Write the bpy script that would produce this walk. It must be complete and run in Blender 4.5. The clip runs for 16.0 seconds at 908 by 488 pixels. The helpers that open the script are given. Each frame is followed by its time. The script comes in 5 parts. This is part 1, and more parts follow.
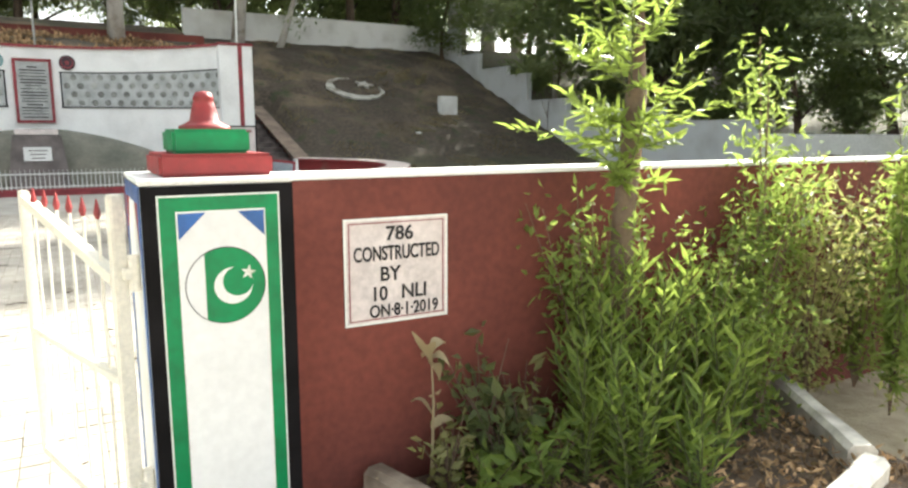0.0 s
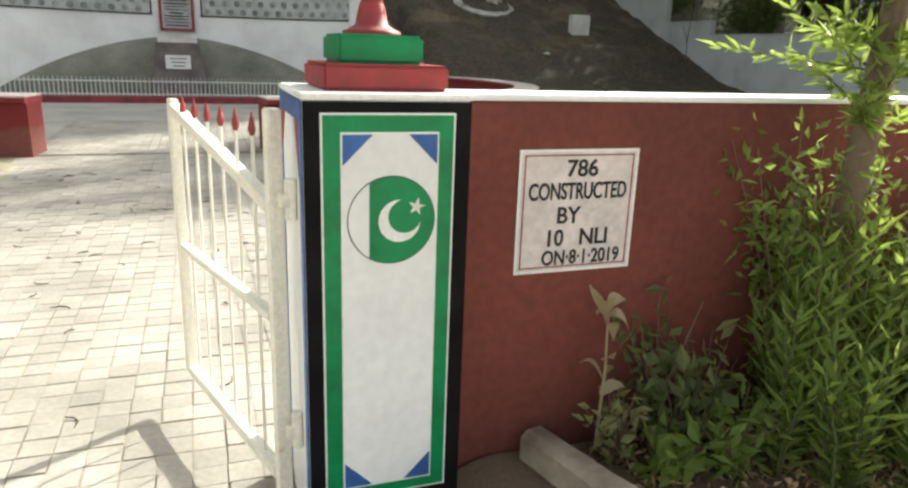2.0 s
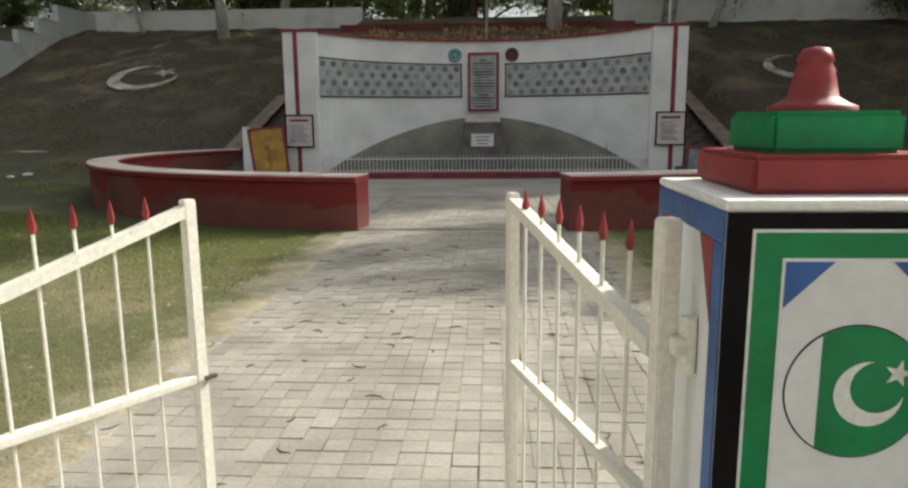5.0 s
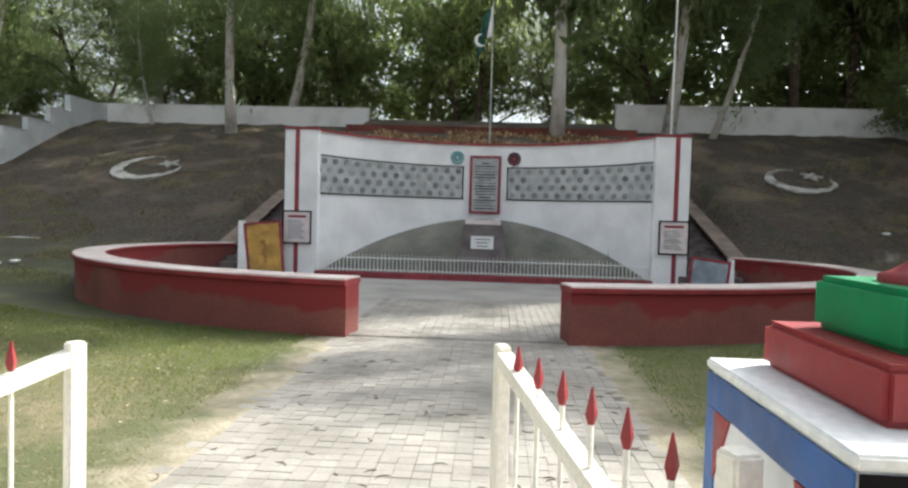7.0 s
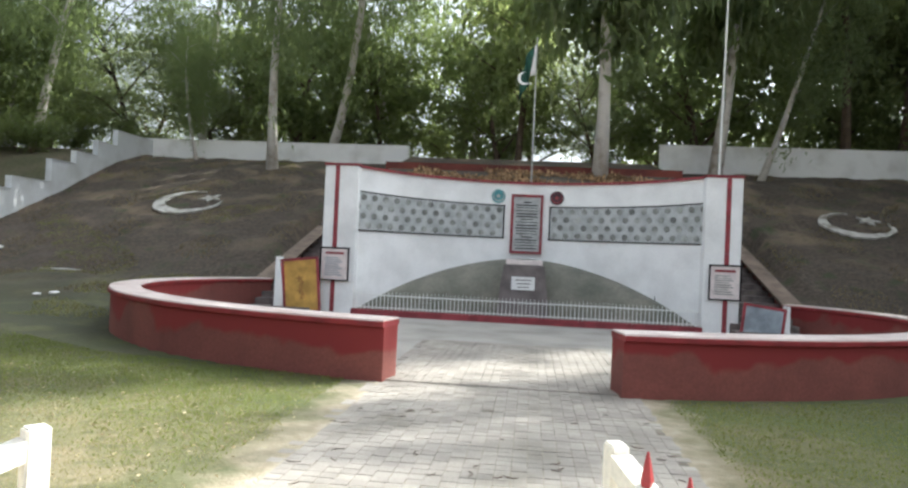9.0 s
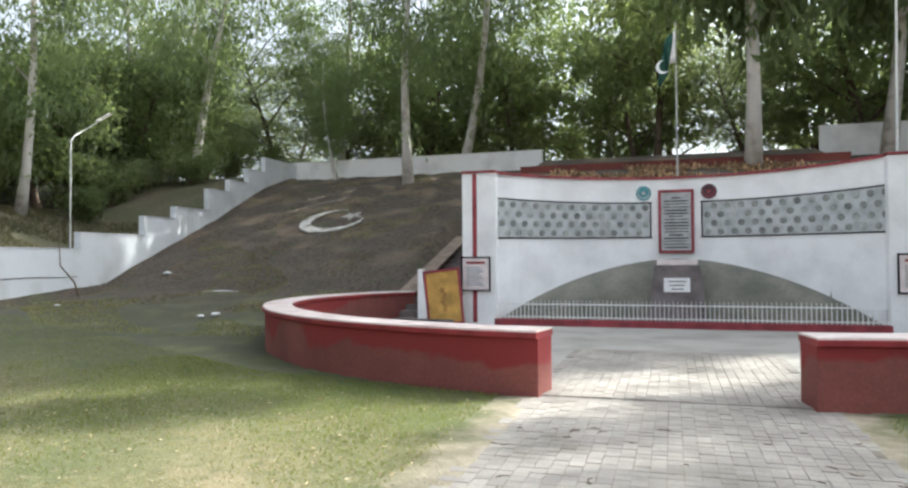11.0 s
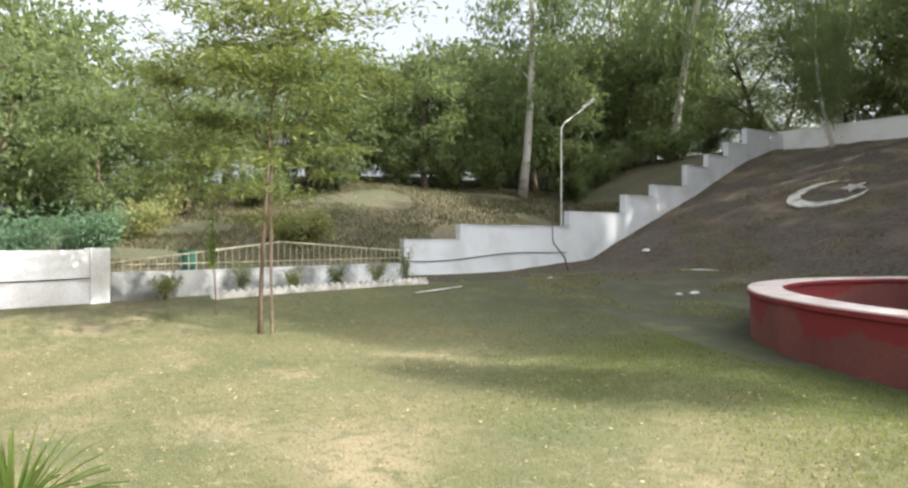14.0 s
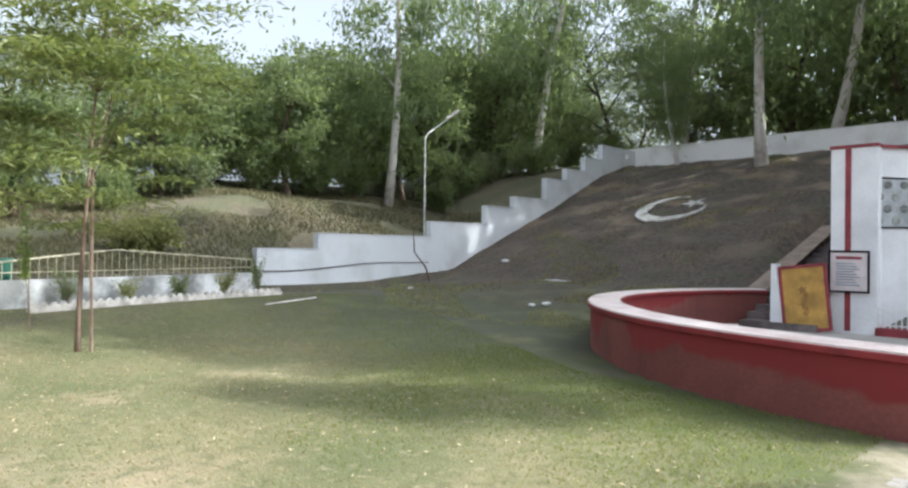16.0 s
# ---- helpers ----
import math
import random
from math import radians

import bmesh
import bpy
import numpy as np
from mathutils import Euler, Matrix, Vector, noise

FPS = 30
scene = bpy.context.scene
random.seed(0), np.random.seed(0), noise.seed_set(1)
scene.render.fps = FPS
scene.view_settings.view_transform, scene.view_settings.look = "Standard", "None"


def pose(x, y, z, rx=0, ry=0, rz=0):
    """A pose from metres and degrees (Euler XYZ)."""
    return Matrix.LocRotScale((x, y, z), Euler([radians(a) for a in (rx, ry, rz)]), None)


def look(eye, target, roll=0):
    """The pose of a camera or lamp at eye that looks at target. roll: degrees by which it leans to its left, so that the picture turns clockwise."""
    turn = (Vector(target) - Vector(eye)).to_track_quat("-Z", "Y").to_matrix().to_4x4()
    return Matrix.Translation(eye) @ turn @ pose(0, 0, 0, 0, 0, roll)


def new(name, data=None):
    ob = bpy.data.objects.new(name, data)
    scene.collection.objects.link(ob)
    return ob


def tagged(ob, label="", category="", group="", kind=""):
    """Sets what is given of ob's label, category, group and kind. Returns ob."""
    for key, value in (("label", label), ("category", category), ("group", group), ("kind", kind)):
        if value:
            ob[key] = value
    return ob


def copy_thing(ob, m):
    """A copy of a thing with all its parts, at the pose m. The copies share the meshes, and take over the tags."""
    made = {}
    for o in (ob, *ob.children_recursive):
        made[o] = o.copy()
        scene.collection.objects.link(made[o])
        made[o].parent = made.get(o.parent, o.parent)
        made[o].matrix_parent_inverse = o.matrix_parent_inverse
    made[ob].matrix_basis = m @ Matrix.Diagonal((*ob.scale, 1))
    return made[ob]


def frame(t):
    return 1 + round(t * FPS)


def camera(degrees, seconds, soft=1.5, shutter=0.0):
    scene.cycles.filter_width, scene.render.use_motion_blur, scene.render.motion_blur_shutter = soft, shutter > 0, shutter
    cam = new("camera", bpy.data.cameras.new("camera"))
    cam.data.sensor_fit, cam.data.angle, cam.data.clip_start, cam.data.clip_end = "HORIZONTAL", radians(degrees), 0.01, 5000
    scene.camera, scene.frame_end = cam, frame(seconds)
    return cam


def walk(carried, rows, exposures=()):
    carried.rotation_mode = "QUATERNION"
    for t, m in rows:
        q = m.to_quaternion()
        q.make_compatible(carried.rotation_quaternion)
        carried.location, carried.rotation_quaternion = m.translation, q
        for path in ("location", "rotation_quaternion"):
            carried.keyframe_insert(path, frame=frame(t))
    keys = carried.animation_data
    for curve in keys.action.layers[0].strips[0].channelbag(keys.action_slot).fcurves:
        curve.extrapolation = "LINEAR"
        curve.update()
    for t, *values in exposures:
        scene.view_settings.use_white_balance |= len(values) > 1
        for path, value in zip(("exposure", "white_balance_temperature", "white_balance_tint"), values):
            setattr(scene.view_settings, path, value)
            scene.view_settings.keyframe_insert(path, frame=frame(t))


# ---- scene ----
cam = camera(65.9, 16.0, 2.4)
PATH = [
    (0, (1.417, -2.358, 1.564), (2.378, -0.633, 1.246), 0.1),
    (0.5, (1.421, -2.270, 1.548), (2.277, -0.512, 1.129), 1.7),
    (1, (1.414, -2.155, 1.535), (2.213, -0.380, 1.074), 2.6),
    (1.5, (1.387, -1.996, 1.536), (2.126, -0.206, 1.037), 2.5),
    (2, (1.365, -1.900, 1.536), (2.026, -0.090, 1.001), 2.0),
    (2.5, (1.361, -1.794, 1.537), (1.830, 0.073, 0.994), 0.8),
    (3, (1.374, -1.692, 1.541), (1.514, 0.240, 1.046), -0.8),
    (3.2, (1.373, -1.652, 1.534), (1.430, 0.289, 1.053), -0.8),
    (5.3, (1.178, -1.197, 1.569), (1.063, 0.774, 1.251), -0.6),
    (5.5, (1.173, -1.144, 1.575), (1.051, 0.831, 1.285), -0.8),
    (6, (1.197, -0.97, 1.602), (0.995, 1.012, 1.431), -0.6),
    (6.5, (1.23, -0.85, 1.633), (1.047, 1.141, 1.569), 1.7),
    (7, (1.236, -0.736, 1.645), (1.122, 1.259, 1.568), 1.6),
    (7.5, (1.201, -0.599, 1.659), (1.138, 1.4, 1.637), 2.0),
    (8, (1.156, -0.481, 1.67), (1.034, 1.515, 1.665), 1.9),
    (8.2, (1.142, -0.443, 1.665), (0.999, 1.552, 1.674), 2.1),
    (10.5, (0.913, 0.128, 1.648), (0.455, 2.074, 1.692), 0.8),
    (11, (0.816, 0.249, 1.637), (0.222, 2.159, 1.681), -0.4),
    (11.5, (0.743, 0.328, 1.644), (-0.023, 2.175, 1.606), -0.7),
    (12, (0.674, 0.351, 1.659), (-0.318, 2.087, 1.615), -0.5),
    (12.5, (0.66, 0.462, 1.648), (-0.647, 1.976, 1.652), 0.7),
    (13, (0.594, 0.569, 1.658), (-0.884, 1.915, 1.591), -0.5),
    (13.5, (0.443, 0.657, 1.573), (-1.121, 1.902, 1.501), -0.2),
    (14, (0.346, 0.785, 1.591), (-1.289, 1.937, 1.58), 0.0),
    (14.5, (0.356, 0.888, 1.616), (-1.25, 2.08, 1.56), -0.1),
    (15, (0.388, 0.995, 1.638), (-1.184, 2.23, 1.571), -0.4),
    (15.5, (0.431, 1.176, 1.658), (-1.067, 2.502, 1.657), -0.3),
    (16, (0.462, 1.34, 1.664), (-0.946, 2.76, 1.676), 0.6),
]
walk(cam, [(t, look(eye, target, roll)) for t, eye, target, roll in PATH], [(0, 1.8, 6300, 3), (0.5, 1.65, 6400, 3), (1, 1.5, 6350, 3), (1.5, 1.3, 6350, 3), (2, 1.15, 6350, 3), (2.5, 0.69, 6350, 3), (3, 0.5, 6350, 3), (5.5, 0.3, 6400, 4), (6.5, 0.80, 6050, 5.5), (8, 1.26, 5900, 6), (11, 1.43, 5850, 7), (12.5, 1.42, 6250, 8), (14, 1.38, 6100, 8.5), (15, 1.38, 5950, 8), (16, 1.33, 5650, 8)])

# ---- world, sun, exposure ----
SUN_AZ, SUN_EL = radians(57), radians(37)
world = bpy.data.worlds.new("sky")
scene.world = world
world.use_nodes = True
wn = world.node_tree.nodes
sky = wn.new("ShaderNodeTexSky")
sky.sky_type, sky.sun_disc = "NISHITA", False
sky.sun_elevation, sky.sun_rotation = SUN_EL, SUN_AZ
sky.air_density, sky.dust_density = 1.0, 6.5
wn["Background"].inputs[1].default_value = 0.15
haze = wn.new("ShaderNodeHueSaturation")      # dusty, pale winter sky
haze.inputs["Saturation"].default_value = 0.18
world.node_tree.links.new(sky.outputs[0], haze.inputs["Color"])
world.node_tree.links.new(haze.outputs[0], wn["Background"].inputs[0])
sun = new("sun", bpy.data.lights.new("sun", "SUN"))
sun.data.energy, sun.data.angle, sun.data.color = 3.9, radians(0.6), (1.0, 0.94, 0.83)
sun.matrix_basis = look((math.sin(SUN_AZ) * math.cos(SUN_EL) * 60, math.cos(SUN_AZ) * math.cos(SUN_EL) * 60, math.sin(SUN_EL) * 60), (0, 0, 0))


# ---- materials ----
def mat(name, base, rough=0.8, var=0.18, scale=2.5, fine=45.0, bump=0.25, metal=0.0, other=None, mix=0.5, sharp=0.25, depth=0.004, rand=0.0, fleck=0.1):
    """A worn surface: base colour, patches of another colour, fine grain and relief, all at world size."""
    m = bpy.data.materials.new(name)
    m.use_nodes = True
    n, l = m.node_tree.nodes, m.node_tree.links
    b = n["Principled BSDF"]
    b.inputs["Roughness"].default_value, b.inputs["Metallic"].default_value = rough, metal
    pos = n.new("ShaderNodeNewGeometry").outputs["Position"]

    def noise_at(s, detail):
        t = n.new("ShaderNodeTexNoise")
        t.inputs["Scale"].default_value, t.inputs["Detail"].default_value = s, detail
        l.new(pos, t.inputs["Vector"])
        return t.outputs[0]

    def blend(fac, a, c, kind="MIX"):
        x = n.new("ShaderNodeMix")
        x.data_type, x.blend_type = "RGBA", kind
        for sock, v in ((x.inputs[0], fac), (x.inputs[6], a), (x.inputs[7], c)):
            if isinstance(v, bpy.types.NodeSocket):
                l.new(v, sock)
            elif isinstance(v, (float, int)):
                sock.default_value = v
            else:
                sock.default_value = (*v, 1)
        return x.outputs[2]

    def span(v, lo, hi, out_lo=0.0, out_hi=1.0):
        r = n.new("ShaderNodeMapRange")
        l.new(v, r.inputs[0])
        for i, k in enumerate((lo, hi, out_lo, out_hi)):
            r.inputs[i + 1].default_value = k
        return r.outputs[0]

    big, small = noise_at(scale, 6.0), noise_at(fine, 4.0)
    other = other or tuple(c * (1 - 2 * var) for c in base)
    light = tuple(min(1, c * (1 + var)) for c in base)
    patch = span(big, mix - sharp / 2, mix + sharp / 2)
    col = blend(patch, other, light)
    grain = span(small, 0.3, 0.7, 1 - fleck, 1 + fleck)
    g3 = n.new("ShaderNodeCombineColor")
    for i in range(3):
        l.new(grain, g3.inputs[i])
    col = blend(1.0, col, g3.outputs[0], "MULTIPLY")
    if rand:
        info = n.new("ShaderNodeObjectInfo")
        isl = n.new("ShaderNodeNewGeometry")
        add = n.new("ShaderNodeMath")
        add.operation = "ADD"
        l.new(info.outputs["Random"], add.inputs[0])
        l.new(isl.outputs["Random Per Island"], add.inputs[1])
        fr = n.new("ShaderNodeMath")
        fr.operation = "FRACT"
        l.new(add.outputs[0], fr.inputs[0])
        r3 = n.new("ShaderNodeCombineColor")
        tone = span(fr.outputs[0], 0, 1, 1 - rand, 1 + rand)
        for i in range(3):
            l.new(tone, r3.inputs[i])
        col = blend(1.0, col, r3.outputs[0], "MULTIPLY")
    l.new(col, b.inputs["Base Color"])
    if rough < 0.7:
        l.new(span(small, 0.3, 0.7, rough - 0.08, rough + 0.1), b.inputs["Roughness"])
    if bump:
        bp = n.new("ShaderNodeBump")
        bp.inputs["Strength"].default_value, bp.inputs["Distance"].default_value = bump, depth
        l.new(small, bp.inputs["Height"])
        l.new(bp.outputs[0], b.inputs["Normal"])
    return m


def leaf_mat(name, dark, light, through_col, amount=0.4, rough=0.5):
    """Foliage: diffuse leaf with light shining through, each leaf of its own tone."""
    m = bpy.data.materials.new(name)
    m.use_nodes = True
    n, l = m.node_tree.nodes, m.node_tree.links
    b = n["Principled BSDF"]
    b.inputs["Roughness"].default_value = rough
    b.inputs["Specular IOR Level"].default_value = 0.3
    geo = n.new("ShaderNodeNewGeometry")
    ramp = n.new("ShaderNodeMix")
    ramp.data_type = "RGBA"
    ramp.inputs[6].default_value, ramp.inputs[7].default_value = (*dark, 1), (*light, 1)
    big = n.new("ShaderNodeTexNoise")
    big.inputs["Scale"].default_value = 0.6
    l.new(geo.outputs["Position"], big.inputs["Vector"])
    mean = n.new("ShaderNodeMath")
    mean.operation = "MULTIPLY_ADD"
    l.new(geo.outputs["Random Per Island"], mean.inputs[0])
    mean.inputs[1].default_value = 0.7
    off = n.new("ShaderNodeMapRange")
    l.new(big.outputs[0], off.inputs[0])
    for i, k in enumerate((0.35, 0.65, -0.1, 0.4)):
        off.inputs[i + 1].default_value = k
    l.new(off.outputs[0], mean.inputs[2])
    l.new(mean.outputs[0], ramp.inputs[0])
    l.new(ramp.outputs[2], b.inputs["Base Color"])
    tr = n.new("ShaderNodeBsdfTranslucent")
    tr.inputs[0].default_value = (*through_col, 1)
    mx = n.new("ShaderNodeMixShader")
    mx.inputs[0].default_value = amount
    l.new(b.outputs[0], mx.inputs[1])
    l.new(tr.outputs[0], mx.inputs[2])
    l.new(mx.outputs[0], n["Material Output"].inputs[0])
    return m


WHITE = mat("white_distemper", (0.84, 0.84, 0.835), 0.85, 0.06, 1.2, 30, 0.3, other=(0.70, 0.70, 0.69), mix=0.38, sharp=0.4, fleck=0.04)
STAINED = mat("stained_whitewash", (0.76, 0.75, 0.73), 0.9, 0.05, 1.1, 25, 0.4, other=(0.56, 0.54, 0.50), mix=0.36, sharp=0.3)
GREYED = mat("grey_stained_whitewash", (0.62, 0.62, 0.60), 0.9, 0.08, 1.4, 20, 0.5, other=(0.22, 0.22, 0.21), mix=0.53, sharp=0.2)
ROUGH_WHITE = mat("weathered_white_stones", (0.50, 0.48, 0.44), 0.95, 0.1, 3.0, 18, 0.9, other=(0.22, 0.19, 0.15), mix=0.45, sharp=0.25, depth=0.02)
PAINT = mat("white_gloss_paint", (0.80, 0.80, 0.77), 0.45, 0.04, 8, 60, 0.1, other=(0.60, 0.57, 0.50), mix=0.33, sharp=0.12)
CREAM = mat("cream_gate_paint", (0.80, 0.76, 0.66), 0.45, 0.05, 9, 70, 0.1, other=(0.50, 0.36, 0.24), mix=0.28, sharp=0.06)
RED_WALL = mat("brick_red_wash", (0.180, 0.047, 0.033), 0.85, 0.12, 0.9, 28, 0.4, other=(0.085, 0.024, 0.020), mix=0.46, sharp=0.40, fleck=0.14)
RED = mat("red_enamel", (0.29, 0.030, 0.032), 0.5, 0.1, 7, 50, 0.15)
EDGE_RED = mat("dark_red_edge_paint", (0.24, 0.022, 0.026), 0.6, 0.12, 3, 40, 0.2)
# Whitewash dimmed and blued: the stepped walls' shade put into the colour.
SHADE_WASH = mat("weathered_shaded_whitewash", (0.60, 0.61, 0.62), 0.9, 0.06, 1.1, 25, 0.4, other=(0.46, 0.46, 0.45), mix=0.38, sharp=0.35, fleck=0.05)
MAROON = mat("maroon_paint", (0.27, 0.04, 0.05), 0.6, 0.15, 3, 40, 0.2)
PARAPET = mat("maroon_red_wash", (0.205, 0.064, 0.050), 0.8, 0.10, 1.1, 28, 0.4, other=(0.135, 0.042, 0.036), mix=0.42, sharp=0.45, fleck=0.14)
FADED_PINK = mat("faded_pink_paint", (0.27, 0.165, 0.14), 0.9, 0.2, 4, 30, 0.4, other=(0.20, 0.12, 0.10), mix=0.5, sharp=0.3)
PINK_TOP = mat("worn_pink_coping", (0.62, 0.53, 0.49), 0.85, 0.08, 2.2, 30, 0.3, other=(0.48, 0.36, 0.32), mix=0.40, sharp=0.3)
GREEN = mat("green_enamel", (0.0, 0.23, 0.075), 0.45, 0.1, 6, 40, 0.15)
DARK_GREEN = mat("dark_green_cloth", (0.02, 0.09, 0.06), 0.8, 0.2, 4, 50, 0.2)
BLACK = mat("black_enamel", (0.009, 0.008, 0.009), 0.62, 0.2, 6, 45, 0.15)
BLUE = mat("blue_enamel", (0.035, 0.12, 0.36), 0.45, 0.15, 6, 40, 0.15)
SIGN_WHITE = mat("pinkish_sign_paint", (0.74, 0.66, 0.64), 0.7, 0.05, 5, 40, 0.15)
DOME = mat("grey_green_mound_plaster", (0.20, 0.19, 0.155), 0.9, 0.2, 1.3, 12, 0.6, other=(0.12, 0.125, 0.10), mix=0.45, sharp=0.4)
STONE = mat("grey_brown_granite", (0.17, 0.145, 0.14), 0.6, 0.15, 3, 60, 0.2)
PANEL = mat("pale_grey_tile", (0.46, 0.48, 0.48), 0.5, 0.1, 4, 40, 0.15)
DISC = mat("dark_grey_disc", (0.29, 0.30, 0.28), 0.5, 0.2, 5, 40, 0.15, rand=0.35)
TEAL = mat("teal_badge", (0.08, 0.30, 0.33), 0.5, 0.2, 9, 40, 0.15)
DARK_RED = mat("dark_maroon_badge", (0.05, 0.02, 0.03), 0.5, 0.2, 9, 40, 0.15)
CONCRETE = mat("grey_concrete", (0.36, 0.34, 0.31), 0.9, 0.15, 2.5, 35, 0.5, other=(0.22, 0.20, 0.18), mix=0.42, sharp=0.3)
DIRTY_KERB = mat("soil_stained_concrete", (0.33, 0.28, 0.22), 0.95, 0.15, 5, 30, 0.8, other=(0.15, 0.115, 0.085), mix=0.5, sharp=0.35, depth=0.01)
KERB = mat("whitewashed_kerb", (0.62, 0.58, 0.52), 0.9, 0.1, 4, 30, 0.6, other=(0.30, 0.27, 0.23), mix=0.45, sharp=0.3)
PAVER = mat("sandy_concrete_paver", (0.335, 0.302, 0.262), 0.9, 0.1, 1.3, 40, 0.4, other=(0.225, 0.202, 0.170), mix=0.42, sharp=0.3, rand=0.09)
JOINT = mat("sandy_joint_soil", (0.27, 0.235, 0.185), 0.95, 0.2, 2, 60, 0.6)
PLAZA = mat("dusty_plaza_concrete", (0.36, 0.335, 0.30), 0.9, 0.1, 0.8, 30, 0.3, other=(0.25, 0.235, 0.205), mix=0.42, sharp=0.3)
YELLOW = mat("yellow_ochre_board", (0.50, 0.29, 0.06), 0.6, 0.15, 3, 30, 0.2)
GREY_BLUE = mat("blue_grey_board", (0.30, 0.34, 0.38), 0.6, 0.15, 3, 30, 0.2)
STEEL = mat("galvanised_pole", (0.46, 0.46, 0.44), 0.5, 0.1, 5, 50, 0.1, metal=0.3)
YELLOW_RAIL = mat("faded_yellow_rail", (0.42, 0.38, 0.26), 0.6, 0.15, 6, 40, 0.1)
BARK = mat("pale_gum_bark", (0.47, 0.44, 0.40), 0.9, 0.12, 2.2, 25, 0.7, other=(0.30, 0.25, 0.20), mix=0.38, sharp=0.2, depth=0.02)
DARK_BARK = mat("dark_brown_bark", (0.12, 0.085, 0.06), 0.95, 0.2, 3, 25, 0.8, depth=0.02)
YOUNG_BARK = mat("brown_smooth_bark", (0.15, 0.108, 0.076), 0.9, 0.2, 8, 60, 0.6, other=(0.13, 0.08, 0.05), mix=0.45)
BLACK.node_tree.nodes["Principled BSDF"].inputs["Specular IOR Level"].default_value = 0.12
INK = mat("black_lettering", (0.02, 0.018, 0.02), 0.6, 0.1, 8, 40, 0.0)
DARK_STEP = mat("dark_worn_concrete", (0.17, 0.14, 0.13), 0.9, 0.2, 3, 35, 0.5)
GREEN_STEM = mat("green_brown_stem", (0.12, 0.13, 0.05), 0.8, 0.2, 8, 60, 0.3)
LANCE = leaf_mat("glossy_lance_leaves", (0.050, 0.090, 0.022), (0.20, 0.270, 0.070), (0.42, 0.52, 0.10), 0.45, 0.38)
RAKE = mat("earth_stained_coping", (0.27, 0.205, 0.16), 0.95, 0.12, 2.5, 30, 0.6, other=(0.16, 0.12, 0.095), mix=0.45, sharp=0.35, depth=0.01)


def fresh_band(m, z_edge, col):
    """A newer, redder coat brushed unevenly along the top of a painted wall."""
    n, l = m.node_tree.nodes, m.node_tree.links
    b = n["Principled BSDF"]
    old = b.inputs["Base Color"].links[0].from_socket
    pos = n.new("ShaderNodeNewGeometry").outputs["Position"]
    sep = n.new("ShaderNodeSeparateXYZ")
    l.new(pos, sep.inputs[0])
    tex = n.new("ShaderNodeTexNoise")
    tex.inputs["Scale"].default_value, tex.inputs["Detail"].default_value = 0.75, 3.0
    l.new(pos, tex.inputs["Vector"])
    add = n.new("ShaderNodeMath")
    add.operation = "MULTIPLY_ADD"
    add.inputs[1].default_value = 1.5
    l.new(tex.outputs[0], add.inputs[0])
    l.new(sep.outputs[2], add.inputs[2])
    rng_ = n.new("ShaderNodeMapRange")
    l.new(add.outputs[0], rng_.inputs[0])
    rng_.inputs[1].default_value, rng_.inputs[2].default_value = z_edge, z_edge + 0.09
    mx = n.new("ShaderNodeMix")
    mx.data_type = "RGBA"
    l.new(rng_.outputs[0], mx.inputs[0])
    l.new(old, mx.inputs[6])
    mx.inputs[7].default_value = (*col, 1)
    l.new(mx.outputs[2], b.inputs["Base Color"])


fresh_band(PARAPET, 1.24, (0.21, 0.022, 0.022))
STRAW = leaf_mat("withered_straw_leaf", (0.34, 0.28, 0.16), (0.55, 0.47, 0.30), (0.45, 0.38, 0.2), 0.3)
LITTER = mat("dry_leaf_litter", (0.40, 0.26, 0.14), 0.95, 0.3, 6, 50, 0.5, rand=0.5)
GUM = leaf_mat("gum_leaves", (0.052, 0.082, 0.042), (0.175, 0.205, 0.110), (0.36, 0.44, 0.16), 0.5)
DENSE = leaf_mat("dark_broad_leaves", (0.044, 0.067, 0.032), (0.140, 0.168, 0.074), (0.34, 0.41, 0.14), 0.47)
FEATHER = leaf_mat("feathery_acacia_leaves", (0.060, 0.088, 0.050), (0.195, 0.220, 0.125), (0.37, 0.42, 0.19), 0.48)
CANOPY = leaf_mat("thin_sunlit_leaves", (0.065, 0.095, 0.048), (0.20, 0.23, 0.12), (0.48, 0.55, 0.21), 0.56)
SCRUB = leaf_mat("blue_green_scrub_leaves", (0.060, 0.110, 0.062), (0.170, 0.250, 0.150), (0.24, 0.36, 0.18), 0.4)
SPRAY = leaf_mat("young_acacia_leaves", (0.030, 0.058, 0.018), (0.21, 0.225, 0.080), (0.30, 0.35, 0.085), 0.36)
FRESH = leaf_mat("fresh_green_leaves", (0.045, 0.085, 0.020), (0.21, 0.285, 0.070), (0.37, 0.46, 0.10), 0.47)
DRY_LEAF = leaf_mat("pale_dusty_leaves", (0.13, 0.15, 0.05), (0.32, 0.31, 0.14), (0.45, 0.45, 0.15), 0.45)
GRASS = leaf_mat("lawn_grass", (0.125, 0.132, 0.050), (0.255, 0.225, 0.110), (0.42, 0.40, 0.15), 0.55, 0.7)
PALE_GRASS = leaf_mat("bleached_grass", (0.26, 0.21, 0.12), (0.42, 0.35, 0.22), (0.48, 0.42, 0.26), 0.5, 0.7)
